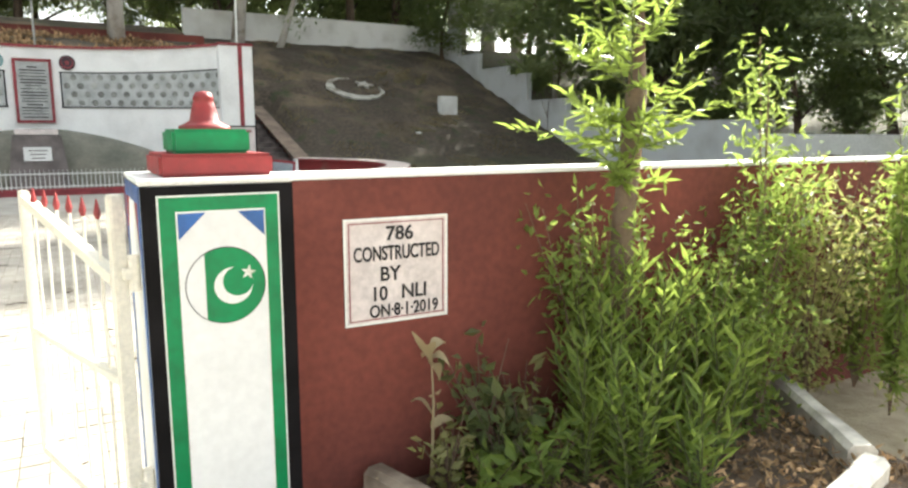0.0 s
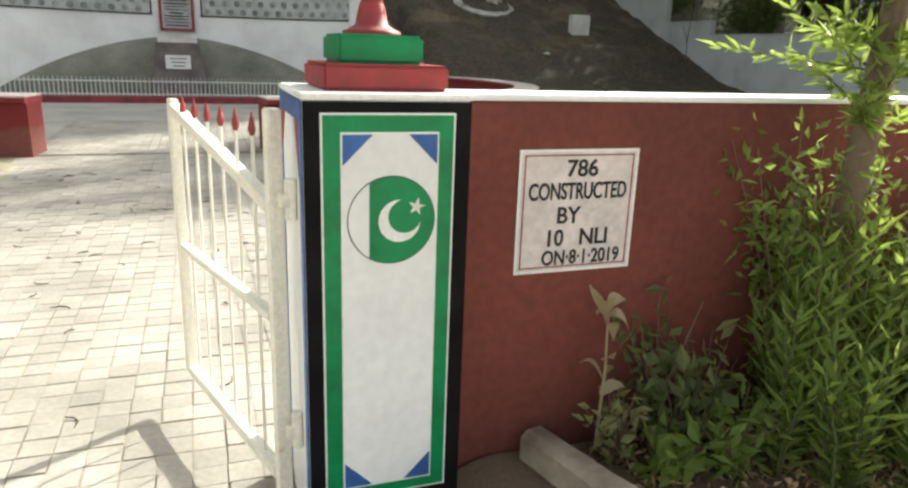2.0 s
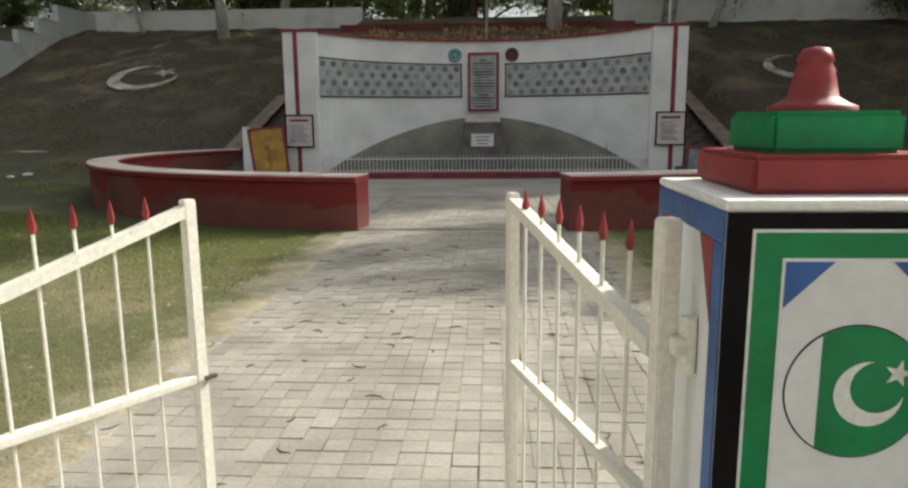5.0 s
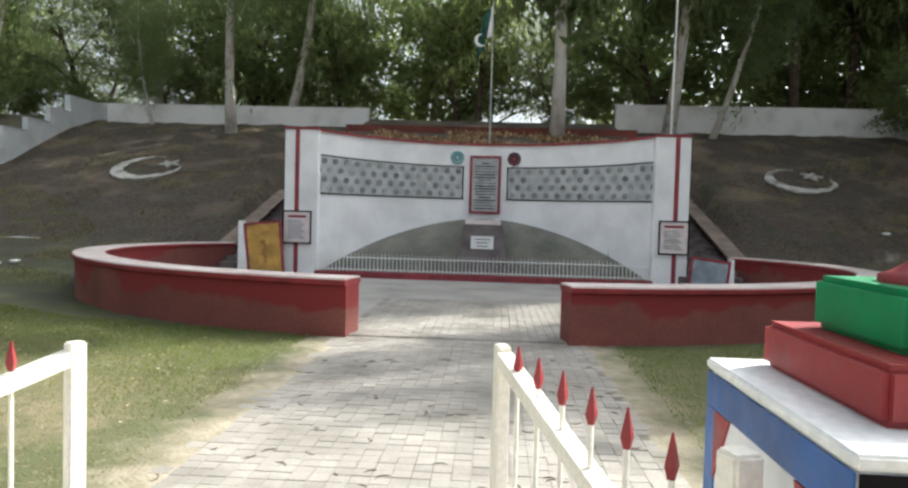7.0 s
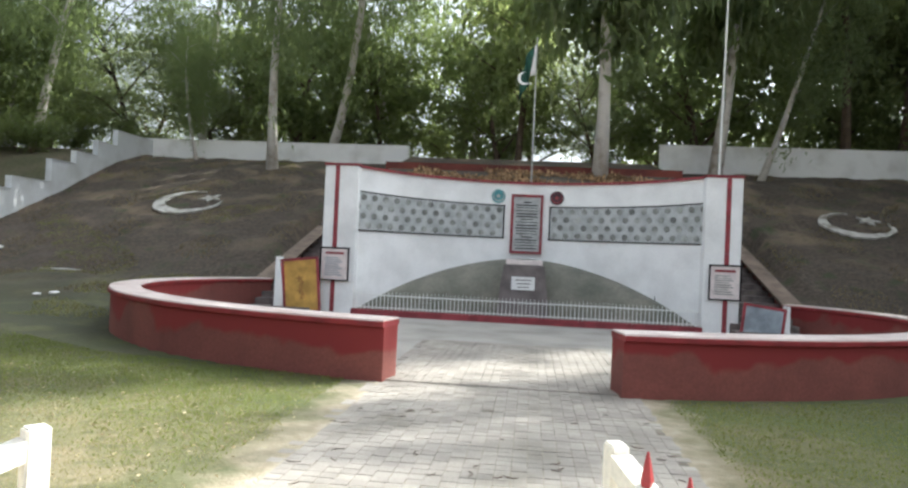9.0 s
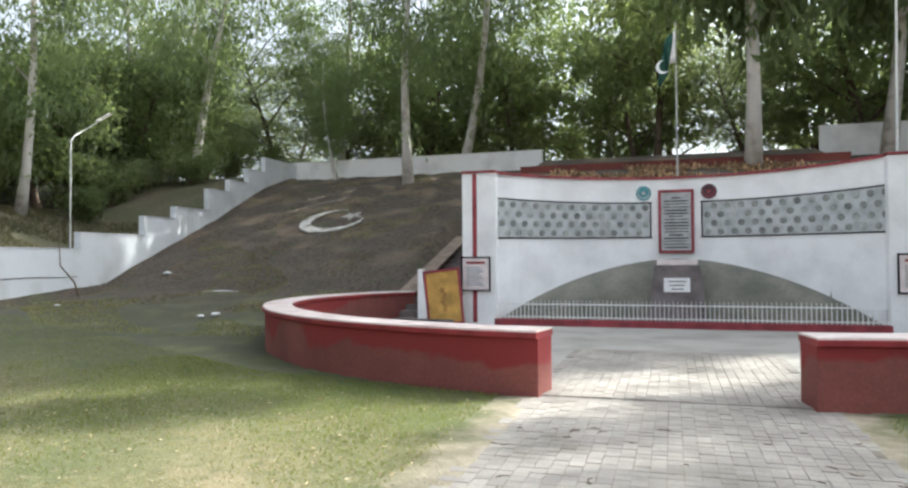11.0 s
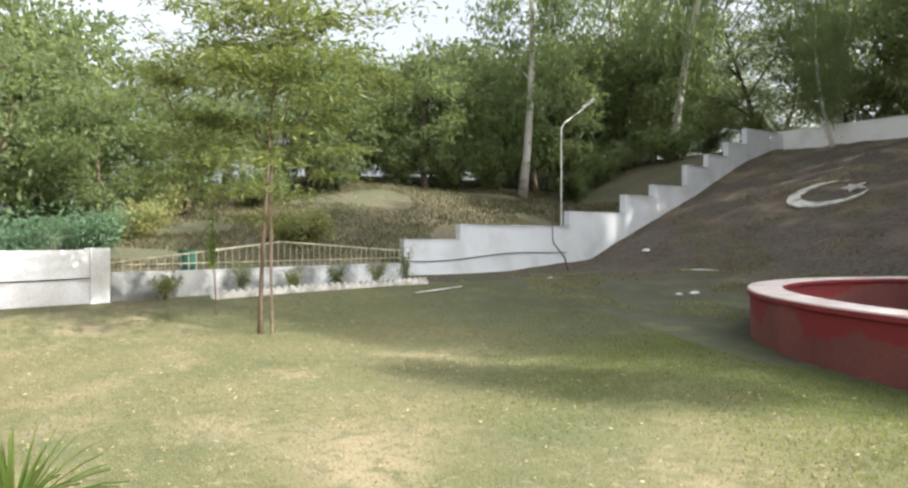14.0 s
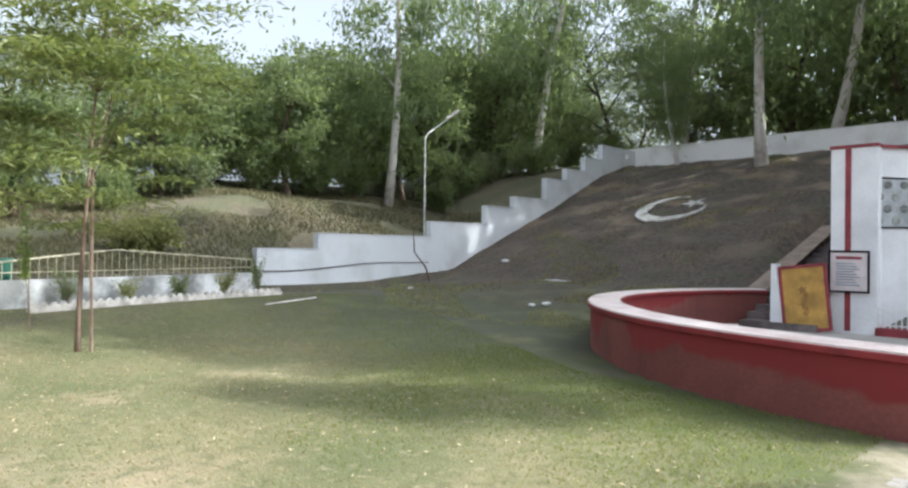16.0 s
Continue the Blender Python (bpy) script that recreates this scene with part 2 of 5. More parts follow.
LUSH = leaf_mat("lush_grass", (0.080, 0.108, 0.028), (0.160, 0.182, 0.052), (0.33, 0.37, 0.09), 0.52, 0.7)
OLIVE_GRASS = leaf_mat("olive_dry_grass", (0.060, 0.062, 0.030), (0.200, 0.172, 0.095), (0.20, 0.19, 0.08), 0.3, 0.8)
DRY_GRASS = leaf_mat("dry_straw_grass", (0.14, 0.115, 0.068), (0.31, 0.255, 0.155), (0.30, 0.24, 0.13), 0.3, 0.8)


# ---- builders ----
def link_mesh(name, bm, material, smooth=False):
    me = bpy.data.meshes.new(name)
    bm.to_mesh(me)
    bm.free()
    me.materials.append(material)
    if smooth:
        me.shade_smooth()
    return me


def part(name, bm, material, parent, label="", smooth=False):
    ob = new(name, link_mesh(name, bm, material, smooth))
    ob.parent = parent
    return tagged(ob, label)


def thing(name, x=0.0, y=0.0, z=0.0, label="", category="", group="", kind="", rz=0.0):
    ob = new(name)
    ob.empty_display_size = 0.1
    ob.matrix_basis = pose(x, y, z, 0, 0, rz)
    return tagged(ob, label, category, group, kind)


def struct(name, bm, material, label, category, smooth=False):
    return tagged(new(name, link_mesh(name, bm, material, smooth)), label, category, kind="structure")


def box(x0, x1, y0, y1, z0, z1, bevel=0.0, bm=None, m=None):
    """A box, its edges rounded by bevel, added to bm."""
    one = bmesh.new()
    bmesh.ops.create_cube(one, size=1, matrix=Matrix.Translation(((x0 + x1) / 2, (y0 + y1) / 2, (z0 + z1) / 2)) @ Matrix.Diagonal((x1 - x0, y1 - y0, z1 - z0, 1)))
    if bevel:
        bmesh.ops.bevel(one, geom=one.edges[:], offset=bevel, segments=2, affect="EDGES")
    if m is not None:
        one.transform(m)
    if bm is None:
        return one
    me = bpy.data.meshes.new("tmp")
    one.to_mesh(me)
    one.free()
    bm.from_mesh(me)
    bpy.data.meshes.remove(me)
    return bm


def tube(points, radii, sides=8, bm=None, cap=True):
    """A tapered tube along points."""
    bm = bm or bmesh.new()
    rings = []
    for i, p in enumerate(points):
        p = Vector(p)
        a, b = Vector(points[max(0, i - 1)]), Vector(points[min(len(points) - 1, i + 1)])
        q = (b - a).to_track_quat("Z", "Y")
        rings.append([bm.verts.new(p + q @ Vector((math.cos(k * math.tau / sides) * radii[i], math.sin(k * math.tau / sides) * radii[i], 0))) for k in range(sides)])
    for r, s in zip(rings, rings[1:]):
        for k in range(sides):
            bm.faces.new((r[k], r[(k + 1) % sides], s[(k + 1) % sides], s[k]))
    if cap:
        bm.faces.new(rings[0][::-1])
        bm.faces.new(rings[-1])
    return bm


def plate(outline, thick, m=None, bm=None):
    """A flat plate: the outline in (u, v), standing in the xz plane and facing -y, thick metres deep."""
    bm = bm or bmesh.new()
    m = m or Matrix()
    f = [bm.verts.new(m @ Vector((u, -thick, v))) for u, v in outline]
    b = [bm.verts.new(m @ Vector((u, 0, v))) for u, v in outline]
    bm.faces.new(f)
    bm.faces.new(b[::-1])
    for i in range(len(f)):
        j = (i + 1) % len(f)
        bm.faces.new((f[j], f[i], b[i], b[j]))
    return bm


def rect(u0, u1, v0, v1):
    return [(u0, v0), (u1, v0), (u1, v1), (u0, v1)]


def ring(u0, u1, v0, v1, w, thick, m=None):
    """A rectangular frame of width w."""
    bm = bmesh.new()
    for r in (rect(u0, u1, v1 - w, v1), rect(u0, u1, v0, v0 + w), rect(u0, u0 + w, v0 + w, v1 - w), rect(u1 - w, u1, v0 + w, v1 - w)):
        plate(r, thick, m, bm)
    return bm


def disc(cu, cv, r, n=40, a0=0.0, a1=360.0):
    return [(cu + r * math.cos(radians(a0 + (a1 - a0) * i / n)), cv + r * math.sin(radians(a0 + (a1 - a0) * i / n))) for i in range(n + (a1 - a0 < 360))]


def star(cu, cv, r, turn=90.0):
    return [(cu + (r if i % 2 == 0 else r * 0.4) * math.cos(radians(turn + 36 * i)), cv + (r if i % 2 == 0 else r * 0.4) * math.sin(radians(turn + 36 * i))) for i in range(10)]


def crescent(cu, cv, r, open_at=40.0, n=28, inner=0.8, shift=0.33):
    """A crescent whose horns open towards open_at degrees."""
    o = radians(open_at)
    d, ri = r * shift, r * inner
    c = (r * r - ri * ri + d * d) / (2 * d)
    a = math.acos(max(-1, min(1, c / r)))
    b = math.atan2(r * math.sin(a), c - d)
    outer = [(cu + r * math.cos(o + a + (math.tau - 2 * a) * i / n), cv + r * math.sin(o + a + (math.tau - 2 * a) * i / n)) for i in range(n + 1)]
    ins = [(cu + d * math.cos(o) + ri * math.cos(o + b + (math.tau - 2 * b) * i / n), cv + d * math.sin(o) + ri * math.sin(o + b + (math.tau - 2 * b) * i / n)) for i in range(n + 1)]
    return outer, ins


def crescent_bm(cu, cv, r, open_at, thick, m=None, **k):
    bm = bmesh.new()
    o, i = crescent(cu, cv, r, open_at, **k)
    m = m or Matrix()
    rows = [[bm.verts.new(m @ Vector((u, y, v))) for u, v in c] for c, y in ((o, -thick), (i, -thick), (i, 0), (o, 0))]
    for p, q in zip(rows, rows[1:] + rows[:1]):
        for a in range(len(p) - 1):
            bm.faces.new((p[a], p[a + 1], q[a + 1], q[a]))
    return bm


def lettering(words, size, material, parent, m, name="lettering", squeeze=1.0):
    """Raised painted letters, centred on m, standing in the xz plane and facing -y."""
    cu = bpy.data.curves.new("words", "FONT")
    cu.body, cu.size, cu.align_x, cu.align_y, cu.extrude = words, size, "CENTER", "CENTER", 0.001
    cu.offset = size * 0.018
    tmp = bpy.data.objects.new("words", cu)
    scene.collection.objects.link(tmp)
    me = bpy.data.meshes.new_from_object(tmp.evaluated_get(bpy.context.evaluated_depsgraph_get()))
    bpy.data.objects.remove(tmp)
    me.transform(m @ pose(0, 0, 0, 90, 0, 0) @ Matrix.Diagonal((squeeze, 1, 1, 1)))
    me.materials.clear()
    me.materials.append(material)
    ob = new(name, me)
    ob.parent = parent
    return ob


def sweep(path, section, bm=None, closed_section=True):
    """Sweeps a section of (out, up) points along a path of (x, y, z, nx, ny)."""
    bm = bm or bmesh.new()
    rows = [[bm.verts.new((x + nx * o, y + ny * o, z + u)) for o, u in section] for x, y, z, nx, ny in path]
    n = len(section)
    for r, s in zip(rows, rows[1:]):
        for k in range(n if closed_section else n - 1):
            bm.faces.new((r[k], s[k], s[(k + 1) % n], r[(k + 1) % n]))
    if closed_section:
        bm.faces.new(rows[0])
        bm.faces.new(rows[-1][::-1])
    bmesh.ops.recalc_face_normals(bm, faces=bm.faces[:])
    return bm


def soup(name, verts, faces, material, parent=None, label="", kind=""):
    me = bpy.data.meshes.new(name)
    me.from_pydata(verts, [], faces)
    me.materials.append(material)
    ob = new(name, me)
    ob.parent = parent
    return tagged(ob, label, kind=kind)


def leaves(centres, length, width, rng, droop=0.3, fold=0.25, level=1.0, dirs=None):
    """Folded four-cornered leaves at the given points; droop pulls their tips down."""
    c = np.asarray(centres)
    n = len(c)
    d = rng.normal(size=(n, 3))
    d[:, 2] = d[:, 2] * level - droop * 2
    d = d if dirs is None else np.asarray(dirs)
    d = d / np.linalg.norm(d, axis=1)[:, None]
    up = rng.normal(size=(n, 3))
    up[:, 2] += 3.0 * (1.0 - level)
    s = np.cross(d, up)
    s /= np.linalg.norm(s, axis=1)[:, None] + 1e-9
    nrm = np.cross(s, d)
    L = (length * rng.uniform(0.6, 1.3, n))[:, None]
    W = (width * rng.uniform(0.6, 1.3, n))[:, None]
    mid = c + d * L * 0.45 + nrm * W * fold
    v = np.stack([c, mid + s * W / 2, c + d * L, mid - s * W / 2], 1).reshape(-1, 3)
    f = np.arange(4 * n).reshape(-1, 4)
    return v, f


# ---- ground ----
CX = 0.85                     # the axis of the place
PROFILE = ((-400, 0), (12.5, 0), (15, 0.16), (18.5, 0.72), (21, 1.75), (24.2, 3.05), (28.2, 4.85), (30.5, 5.55), (42, 5.6), (60, 3.0), (90, 1.0), (500, 0.5))
MON_R, MON_Y = 6.28, 13.02    # the monument's curved face


OVAL = ((-0.69, 8.62), (-1.6, 8.78), (-2.6, 9.06), (-3.6, 9.46), (-4.5, 9.98), (-5.3, 10.62), (-6.0, 11.35), (-6.6, 12.2), (-7.05, 13.1), (-7.33, 14.1), (-7.4, 15.1), (-7.27, 16.1), (-6.95, 17.0), (-6.5, 17.75), (-6.05, 18.2))


def in_oval(x, y):
    """Whether a place lies inside the oval forecourt."""
    x = x if x < 0.775 else 1.55 - x
    ring_ = OVAL + ((-6.05, 24.0), (0.9, 24.0), (0.9, 8.62))
    odd = False
    for (x0, y0), (x1, y1) in zip(ring_, ring_[1:] + ring_[:1]):
        if (y0 > y) != (y1 > y) and x < x0 + (x1 - x0) * (y - y0) / (y1 - y0):
            odd = not odd
    return odd


def bank(y):
    for (a, za), (b, zb) in zip(PROFILE, PROFILE[1:]):
        if y <= b:
            return za + (zb - za) * (y - a) / (b - a)
    return PROFILE[-1][1]


def face_y(x):
    """The monument's front at x: pilasters at its ends, curved back between them."""
    d = abs(x - 0.93)
    return MON_Y + math.sqrt(MON_R ** 2 - d * d) if d < 4.45 else 17.3


def smooth(a, b, v):
    t = max(0.0, min(1.0, (v - a) / (b - a)))
    return t * t * (3 - 2 * t)


def ground_z(x, y):
    u = abs(x - CX)
    z = bank(y)
    if u < 17.8:
        z += 0.38 * smooth(12.0, 16.2, u) * (1 - smooth(11, 19, y)) * (x < 0)
        if 8.6 < y < 18.4 and u < 8.4 and in_oval(x, y):
            z = -0.05
        if u < 6.9 and 17.6 <= y < 24.0 and u > 5.2:
            z = min(z, max(0.0, (y - 18.6) * 0.5)) - 0.25 if u < 6.8 else z
        if 6.7 < u < 7.5 and 17.6 <= y < 24.0:
            z = min(z, 0.62 + 0.307 * (y - 18.2))
        if u <= 5.2 and y > 10.0:
            z = -0.04 if y < face_y(x) + 0.3 else max(z, 3.6 + 0.24 * min(9.0, max(0, y - 20.5)) if y < 30 else z)
    else:
        rise = 0.17 + 0.27 * smooth(4.0, 16.0, y) * (x < 0) * (u < 60)
        out = 0.85 + rise * min(6.0, u - 17.8) + 0.17 * min(8.0, max(0.0, u - 23.8)) + 0.25 * noise.noise(Vector((x * 0.25, y * 0.25, 0)))
        if y < 3.0 and x < 0:
            out -= 0.5
        z = max(out, z + 0.25)
    if y > 9 and 8 < u < 17.8:
        z += 0.09 * noise.noise(Vector((x * 1.7, y * 1.7, 7.0))) * smooth(14, 19, y)
        z += 0.06 * noise.noise(Vector((x * 0.6, y * 0.6, 3.0))) * smooth(9, 16, y)
    if -1.6 < x - CX < 1.6 and y < 17:
        z = min(z, 0.0) - 0.035
    return z


def axis(lo, hi, step, far):
    core = list(np.arange(lo, hi + step / 2, step))
    out, s, p = [], step, core[-1]
    while p < far:
        s *= 1.35
        p += s
        out.append(p)
    left, s, p = [], step, core[0]
    while p > -far:
        s *= 1.35
        p -= s
        left.append(p)
    return left[::-1] + core + out


xs, ys = axis(-24.0, 24.0, 0.25, 600), axis(-4.0, 33.0, 0.25, 600)
verts = [(x, y, ground_z(x, y)) for y in ys for x in xs]
nx = len(xs)
faces = [(j * nx + i, j * nx + i + 1, (j + 1) * nx + i + 1, (j + 1) * nx + i) for j in range(len(ys) - 1) for i in range(nx - 1)]


def ground_mat():
    """Lawn on the flat, bare brown earth on the bank, dust by the gate, straw beyond the walls."""
    m = mat("lawn_and_earth", (0.158, 0.141, 0.068), 0.95, 0.12, 0.45, 35, 0.8, other=(0.078, 0.094, 0.032), mix=0.5, sharp=0.35, depth=0.02)
    n, l = m.node_tree.nodes, m.node_tree.links
    b = n["Principled BSDF"]
    lawn = b.inputs["Base Color"].links[0].from_socket
    pos = n.new("ShaderNodeNewGeometry").outputs["Position"]
    sep = n.new("ShaderNodeSeparateXYZ")
    l.new(pos, sep.inputs[0])

    def nz(s, d=5.0):
        t = n.new("ShaderNodeTexNoise")
        t.inputs["Scale"].default_value, t.inputs["Detail"].default_value = s, d
        l.new(pos, t.inputs["Vector"])
        return t.outputs[0]

    def math_(op, a, c):
        k = n.new("ShaderNodeMath")
        k.operation = op
        for s, v in zip(k.inputs, (a, c)):
            if isinstance(v, float):
                s.default_value = v
            else:
                l.new(v, s)
        return k.outputs[0]

    def span(v, lo, hi):
        r = n.new("ShaderNodeMapRange")
        l.new(v, r.inputs[0])
        r.inputs[1].default_value, r.inputs[2].default_value = lo, hi
        return r.outputs[0]

    def blend(fac, a, c):
        k = n.new("ShaderNodeMix")
        k.data_type = "RGBA"
        l.new(fac, k.inputs[0])
        for s, v in ((k.inputs[6], a), (k.inputs[7], c)):
            if isinstance(v, tuple):
                s.default_value = (*v, 1)
            else:
                l.new(v, s)
        return k.outputs[2]

    wob, fine = nz(0.9), nz(9.0, 8.0)
    soil = blend(span(fine, 0.35, 0.65), (0.050, 0.040, 0.031), (0.116, 0.088, 0.065))
    straw = blend(span(nz(0.5, 6.0), 0.42, 0.62), blend(span(fine, 0.35, 0.65), (0.060, 0.062, 0.032), (0.110, 0.105, 0.055)), blend(span(fine, 0.35, 0.65), (0.088, 0.074, 0.046), (0.155, 0.126, 0.080)))
    dust = blend(span(fine, 0.35, 0.65), (0.34, 0.28, 0.20), (0.46, 0.39, 0.29))
    # worn patches in the lawn
    worn = math_("MULTIPLY", span(nz(0.55, 7.0), 0.52, 0.68), span(sep.outputs[1], 9.0, 4.0))
    col = blend(worn, lawn, (0.262, 0.212, 0.128))
    # tufts: small green and straw-coloured clumps through the turf
    col = blend(math_("MULTIPLY", span(nz(5.5, 6.0), 0.50, 0.64), 0.75), col, (0.094, 0.096, 0.038))
    col = blend(math_("MULTIPLY", span(nz(8.5, 7.0), 0.56, 0.70), 0.65), col, (0.285, 0.240, 0.150))
    # lusher grass at the foot of the parapets
    off = math_("ABSOLUTE", math_("SUBTRACT", sep.outputs[0], 0.85), 0.0)
    lush = math_("MULTIPLY", math_("MULTIPLY", span(sep.outputs[1], 5.2, 8.2), span(off, 8.5, 5.0)), span(nz(0.8, 6.0), 0.34, 0.58))
    col = blend(lush, col, (0.090, 0.112, 0.030))
    # darker, greyer turf towards the bank: the far lawn's shade put into the colour
    thin = math_("MULTIPLY", span(sep.outputs[1], 7.5, 11.5), span(nz(1.1, 6.0), 0.30, 0.5))
    col = blend(thin, col, (0.070, 0.072, 0.040))
    # the bank
    h = math_("ADD", sep.outputs[2], math_("MULTIPLY", wob, 1.2))
    col = blend(span(h, 0.75, 1.45), col, soil)
    tan = math_("MULTIPLY", span(nz(0.8, 8.0), 0.50, 0.64), span(sep.outputs[2], 1.0, 2.6))
    col = blend(tan, col, (0.190, 0.140, 0.094))
    moss = math_("MULTIPLY", span(nz(1.6), 0.56, 0.7), span(sep.outputs[2], 0.7, 1.2))
    col = blend(moss, col, (0.055, 0.065, 0.030))
    # beyond the side walls
    side = math_("ABSOLUTE", math_("SUBTRACT", sep.outputs[0], 0.85), 0.0)
    col = blend(span(side, 17.7, 18.1), col, straw)
    # dust along the path and before the gate
    edge = math_("ADD", side, math_("MULTIPLY", nz(2.4), 1.2))
    col = blend(math_("MULTIPLY", span(edge, 2.75, 2.1), span(sep.outputs[1], 9.5, 8.5)), col, dust)
    front = math_("ADD", sep.outputs[1], math_("MULTIPLY", wob, 0.4))
    col = blend(span(front, 0.75, 0.3), col, dust)
    l.new(col, b.inputs["Base Color"])
    return m


ground = soup("ground", verts, faces, ground_mat(), label="worn lawn rising to a bare brown earth bank", kind="structure")
ground["category"] = "ground"
ground.data.shade_smooth()

# plaza inside the oval, and the joints under the pavers
pv = box(-0.87, 2.52, 0.45, 8.62, -0.06, -0.0045)
box(-0.87, 1.60, -5.0, 0.45, -0.06, -0.012, 0, pv)
struct("pavement_path", pv, JOINT, "sandy path of small pale concrete pavers", "path")

# ---- boundary walls ----
def masonry(name, x0, x1, y0, y1, z0, z1, material, label, cap=0.0, cap_mat=None, over=0.0):
    ob = struct(name, box(x0, x1, y0, y1, z0, z1 - cap, 0.006), material, label, "wall")
    if cap:
        part("coping", box(x0 - over, x1 + over, y0 - over, y1 + over, z1 - cap, z1, 0.006), cap_mat, ob, "whitewashed coping")
    return ob


masonry("wall_front_right", 2.09, 21.0, 0.17, 0.40, -0.1, 1.405, RED_WALL, "brick-red painted boundary wall with white top", 0.02, WHITE, 0.006)
masonry("wall_front_left", -15.0, -0.92, 0.17, 0.40, -0.1, 1.405, RED_WALL, "brick-red painted boundary wall with white top", 0.02, WHITE, 0.006)

LEFT_STEPS = ((11.17, 13.16, 1.59), (13.16, 17.71, 2.04), (17.71, 20.51, 2.55), (20.51, 22.12, 3.22), (22.12, 24.11, 3.66), (24.11, 25.5, 4.52), (25.5, 26.85, 5.03), (26.85, 28.19, 5.65), (28.19, 31.2, 6.33))
RIGHT_STEPS = ((11.0, 14.5, 1.88), (14.5, 19.45, 2.32), (19.45, 22.1, 2.80), (22.1, 23.7, 3.92), (23.7, 26.05, 4.32), (26.05, 28.0, 5.08), (28.0, 31.2, 6.4))


def step_wall(name, x, steps):
    bm = bmesh.new()
    prof = [(steps[0][0], -0.2)]
    for a, b, z in steps:
        prof += [(a, z), (b, z)]
    prof.append((steps[-1][1], -0.2))
    a = [bm.verts.new((x - 0.12, y, z)) for y, z in prof]
    b = [bm.verts.new((x + 0.12, y, z)) for y, z in prof]
    bm.faces.new(a)
    bm.faces.new(b[::-1])
    for i in range(len(a)):
        j = (i + 1) % len(a)
        bm.faces.new((a[j], a[i], b[i], b[j]))
    bmesh.ops.recalc_face_normals(bm, faces=bm.faces[:])
    ob = struct(name, bm, SHADE_WASH, "whitewashed boundary wall stepping up the bank", "wall")
    for a0, b0, z in steps:
        part("coping", box(x - 0.15, x + 0.15, a0 + 0.01, b0 - 0.005, z, z + 0.03, 0.008), SHADE_WASH, ob)
    return ob


step_wall("wall_step_left", -17.0, LEFT_STEPS)
step_wall("wall_step_right", 18.6, RIGHT_STEPS)
masonry("wall_back_left", -17.9, -4.62, 31.0, 31.25, 4.8, 6.48, STAINED, "long whitewashed wall along the top of the bank", 0.05, STAINED, 0.02)
masonry("wall_back_right", 6.48, 19.5, 31.0, 31.25, 4.8, 6.85, STAINED, "long whitewashed wall along the top of the bank", 0.05, STAINED, 0.02)
masonry("wall_terrace", -4.4, 6.3, 25.2, 25.45, 3.8, 4.98, RED_WALL, "low brick-red terrace wall behind the monument", 0.04, RED_WALL, 0.01)


def slanted_wall(name, p, q, z0, z1, thick, material, label):
    d = Vector((q[0] - p[0], q[1] - p[1]))
    bm = box(0, d.length, -thick / 2, thick / 2, z0, z1, 0.008)
    bm.transform(pose(p[0], p[1], 0, 0, 0, math.degrees(math.atan2(d.y, d.x))))
    return struct(name, bm, material, label, "wall")


slanted_wall("wall_side_low", (-14.99, 3.2), (-16.93, 11.1), -0.1, 0.94, 0.2, GREYED, "low whitewashed wall stained grey under a railing")
slanted_wall("wall_side_tall", (-14.97, 3.1), (-13.2, -9.0), -0.1, 1.40, 0.24, STAINED, "tall whitewashed boundary wall with a square pier")
slanted_wall("wall_side_pier", (-14.98, 3.16), (-14.9, 2.8), -0.1, 1.44, 0.34, STAINED, "whitewashed square wall pier")
slanted_wall("wall_side_right", (20.0, 0.4), (18.6, 11.0), -0.1, 1.5, 0.24, STAINED, "plain whitewashed boundary wall")

# ---- oval parapet round the forecourt ----


def curve_path(pts, z=0.0, n=4):
    """A smooth path through pts as (x, y, z, nx, ny), its normal pointing to its left."""
    p = [Vector((a, b)) for a, b in pts]
    p = [2 * p[0] - p[1]] + p + [2 * p[-1] - p[-2]]
    out = []
    for i in range(1, len(p) - 2):
        for k in range(n if i < len(p) - 3 else n + 1):
            t = k / n
            a, b, c, d = p[i - 1:i + 3]
            q = 0.5 * (2 * b + (c - a) * t + (2 * a - 5 * b + 4 * c - d) * t * t + (3 * b - a - 3 * c + d) * t ** 3)
            g = 0.5 * ((c - a) + 2 * (2 * a - 5 * b + 4 * c - d) * t + 3 * (3 * b - a - 3 * c + d) * t * t)
            g.normalize()
            out.append((q.x, q.y, z, -g.y, g.x))
    return out


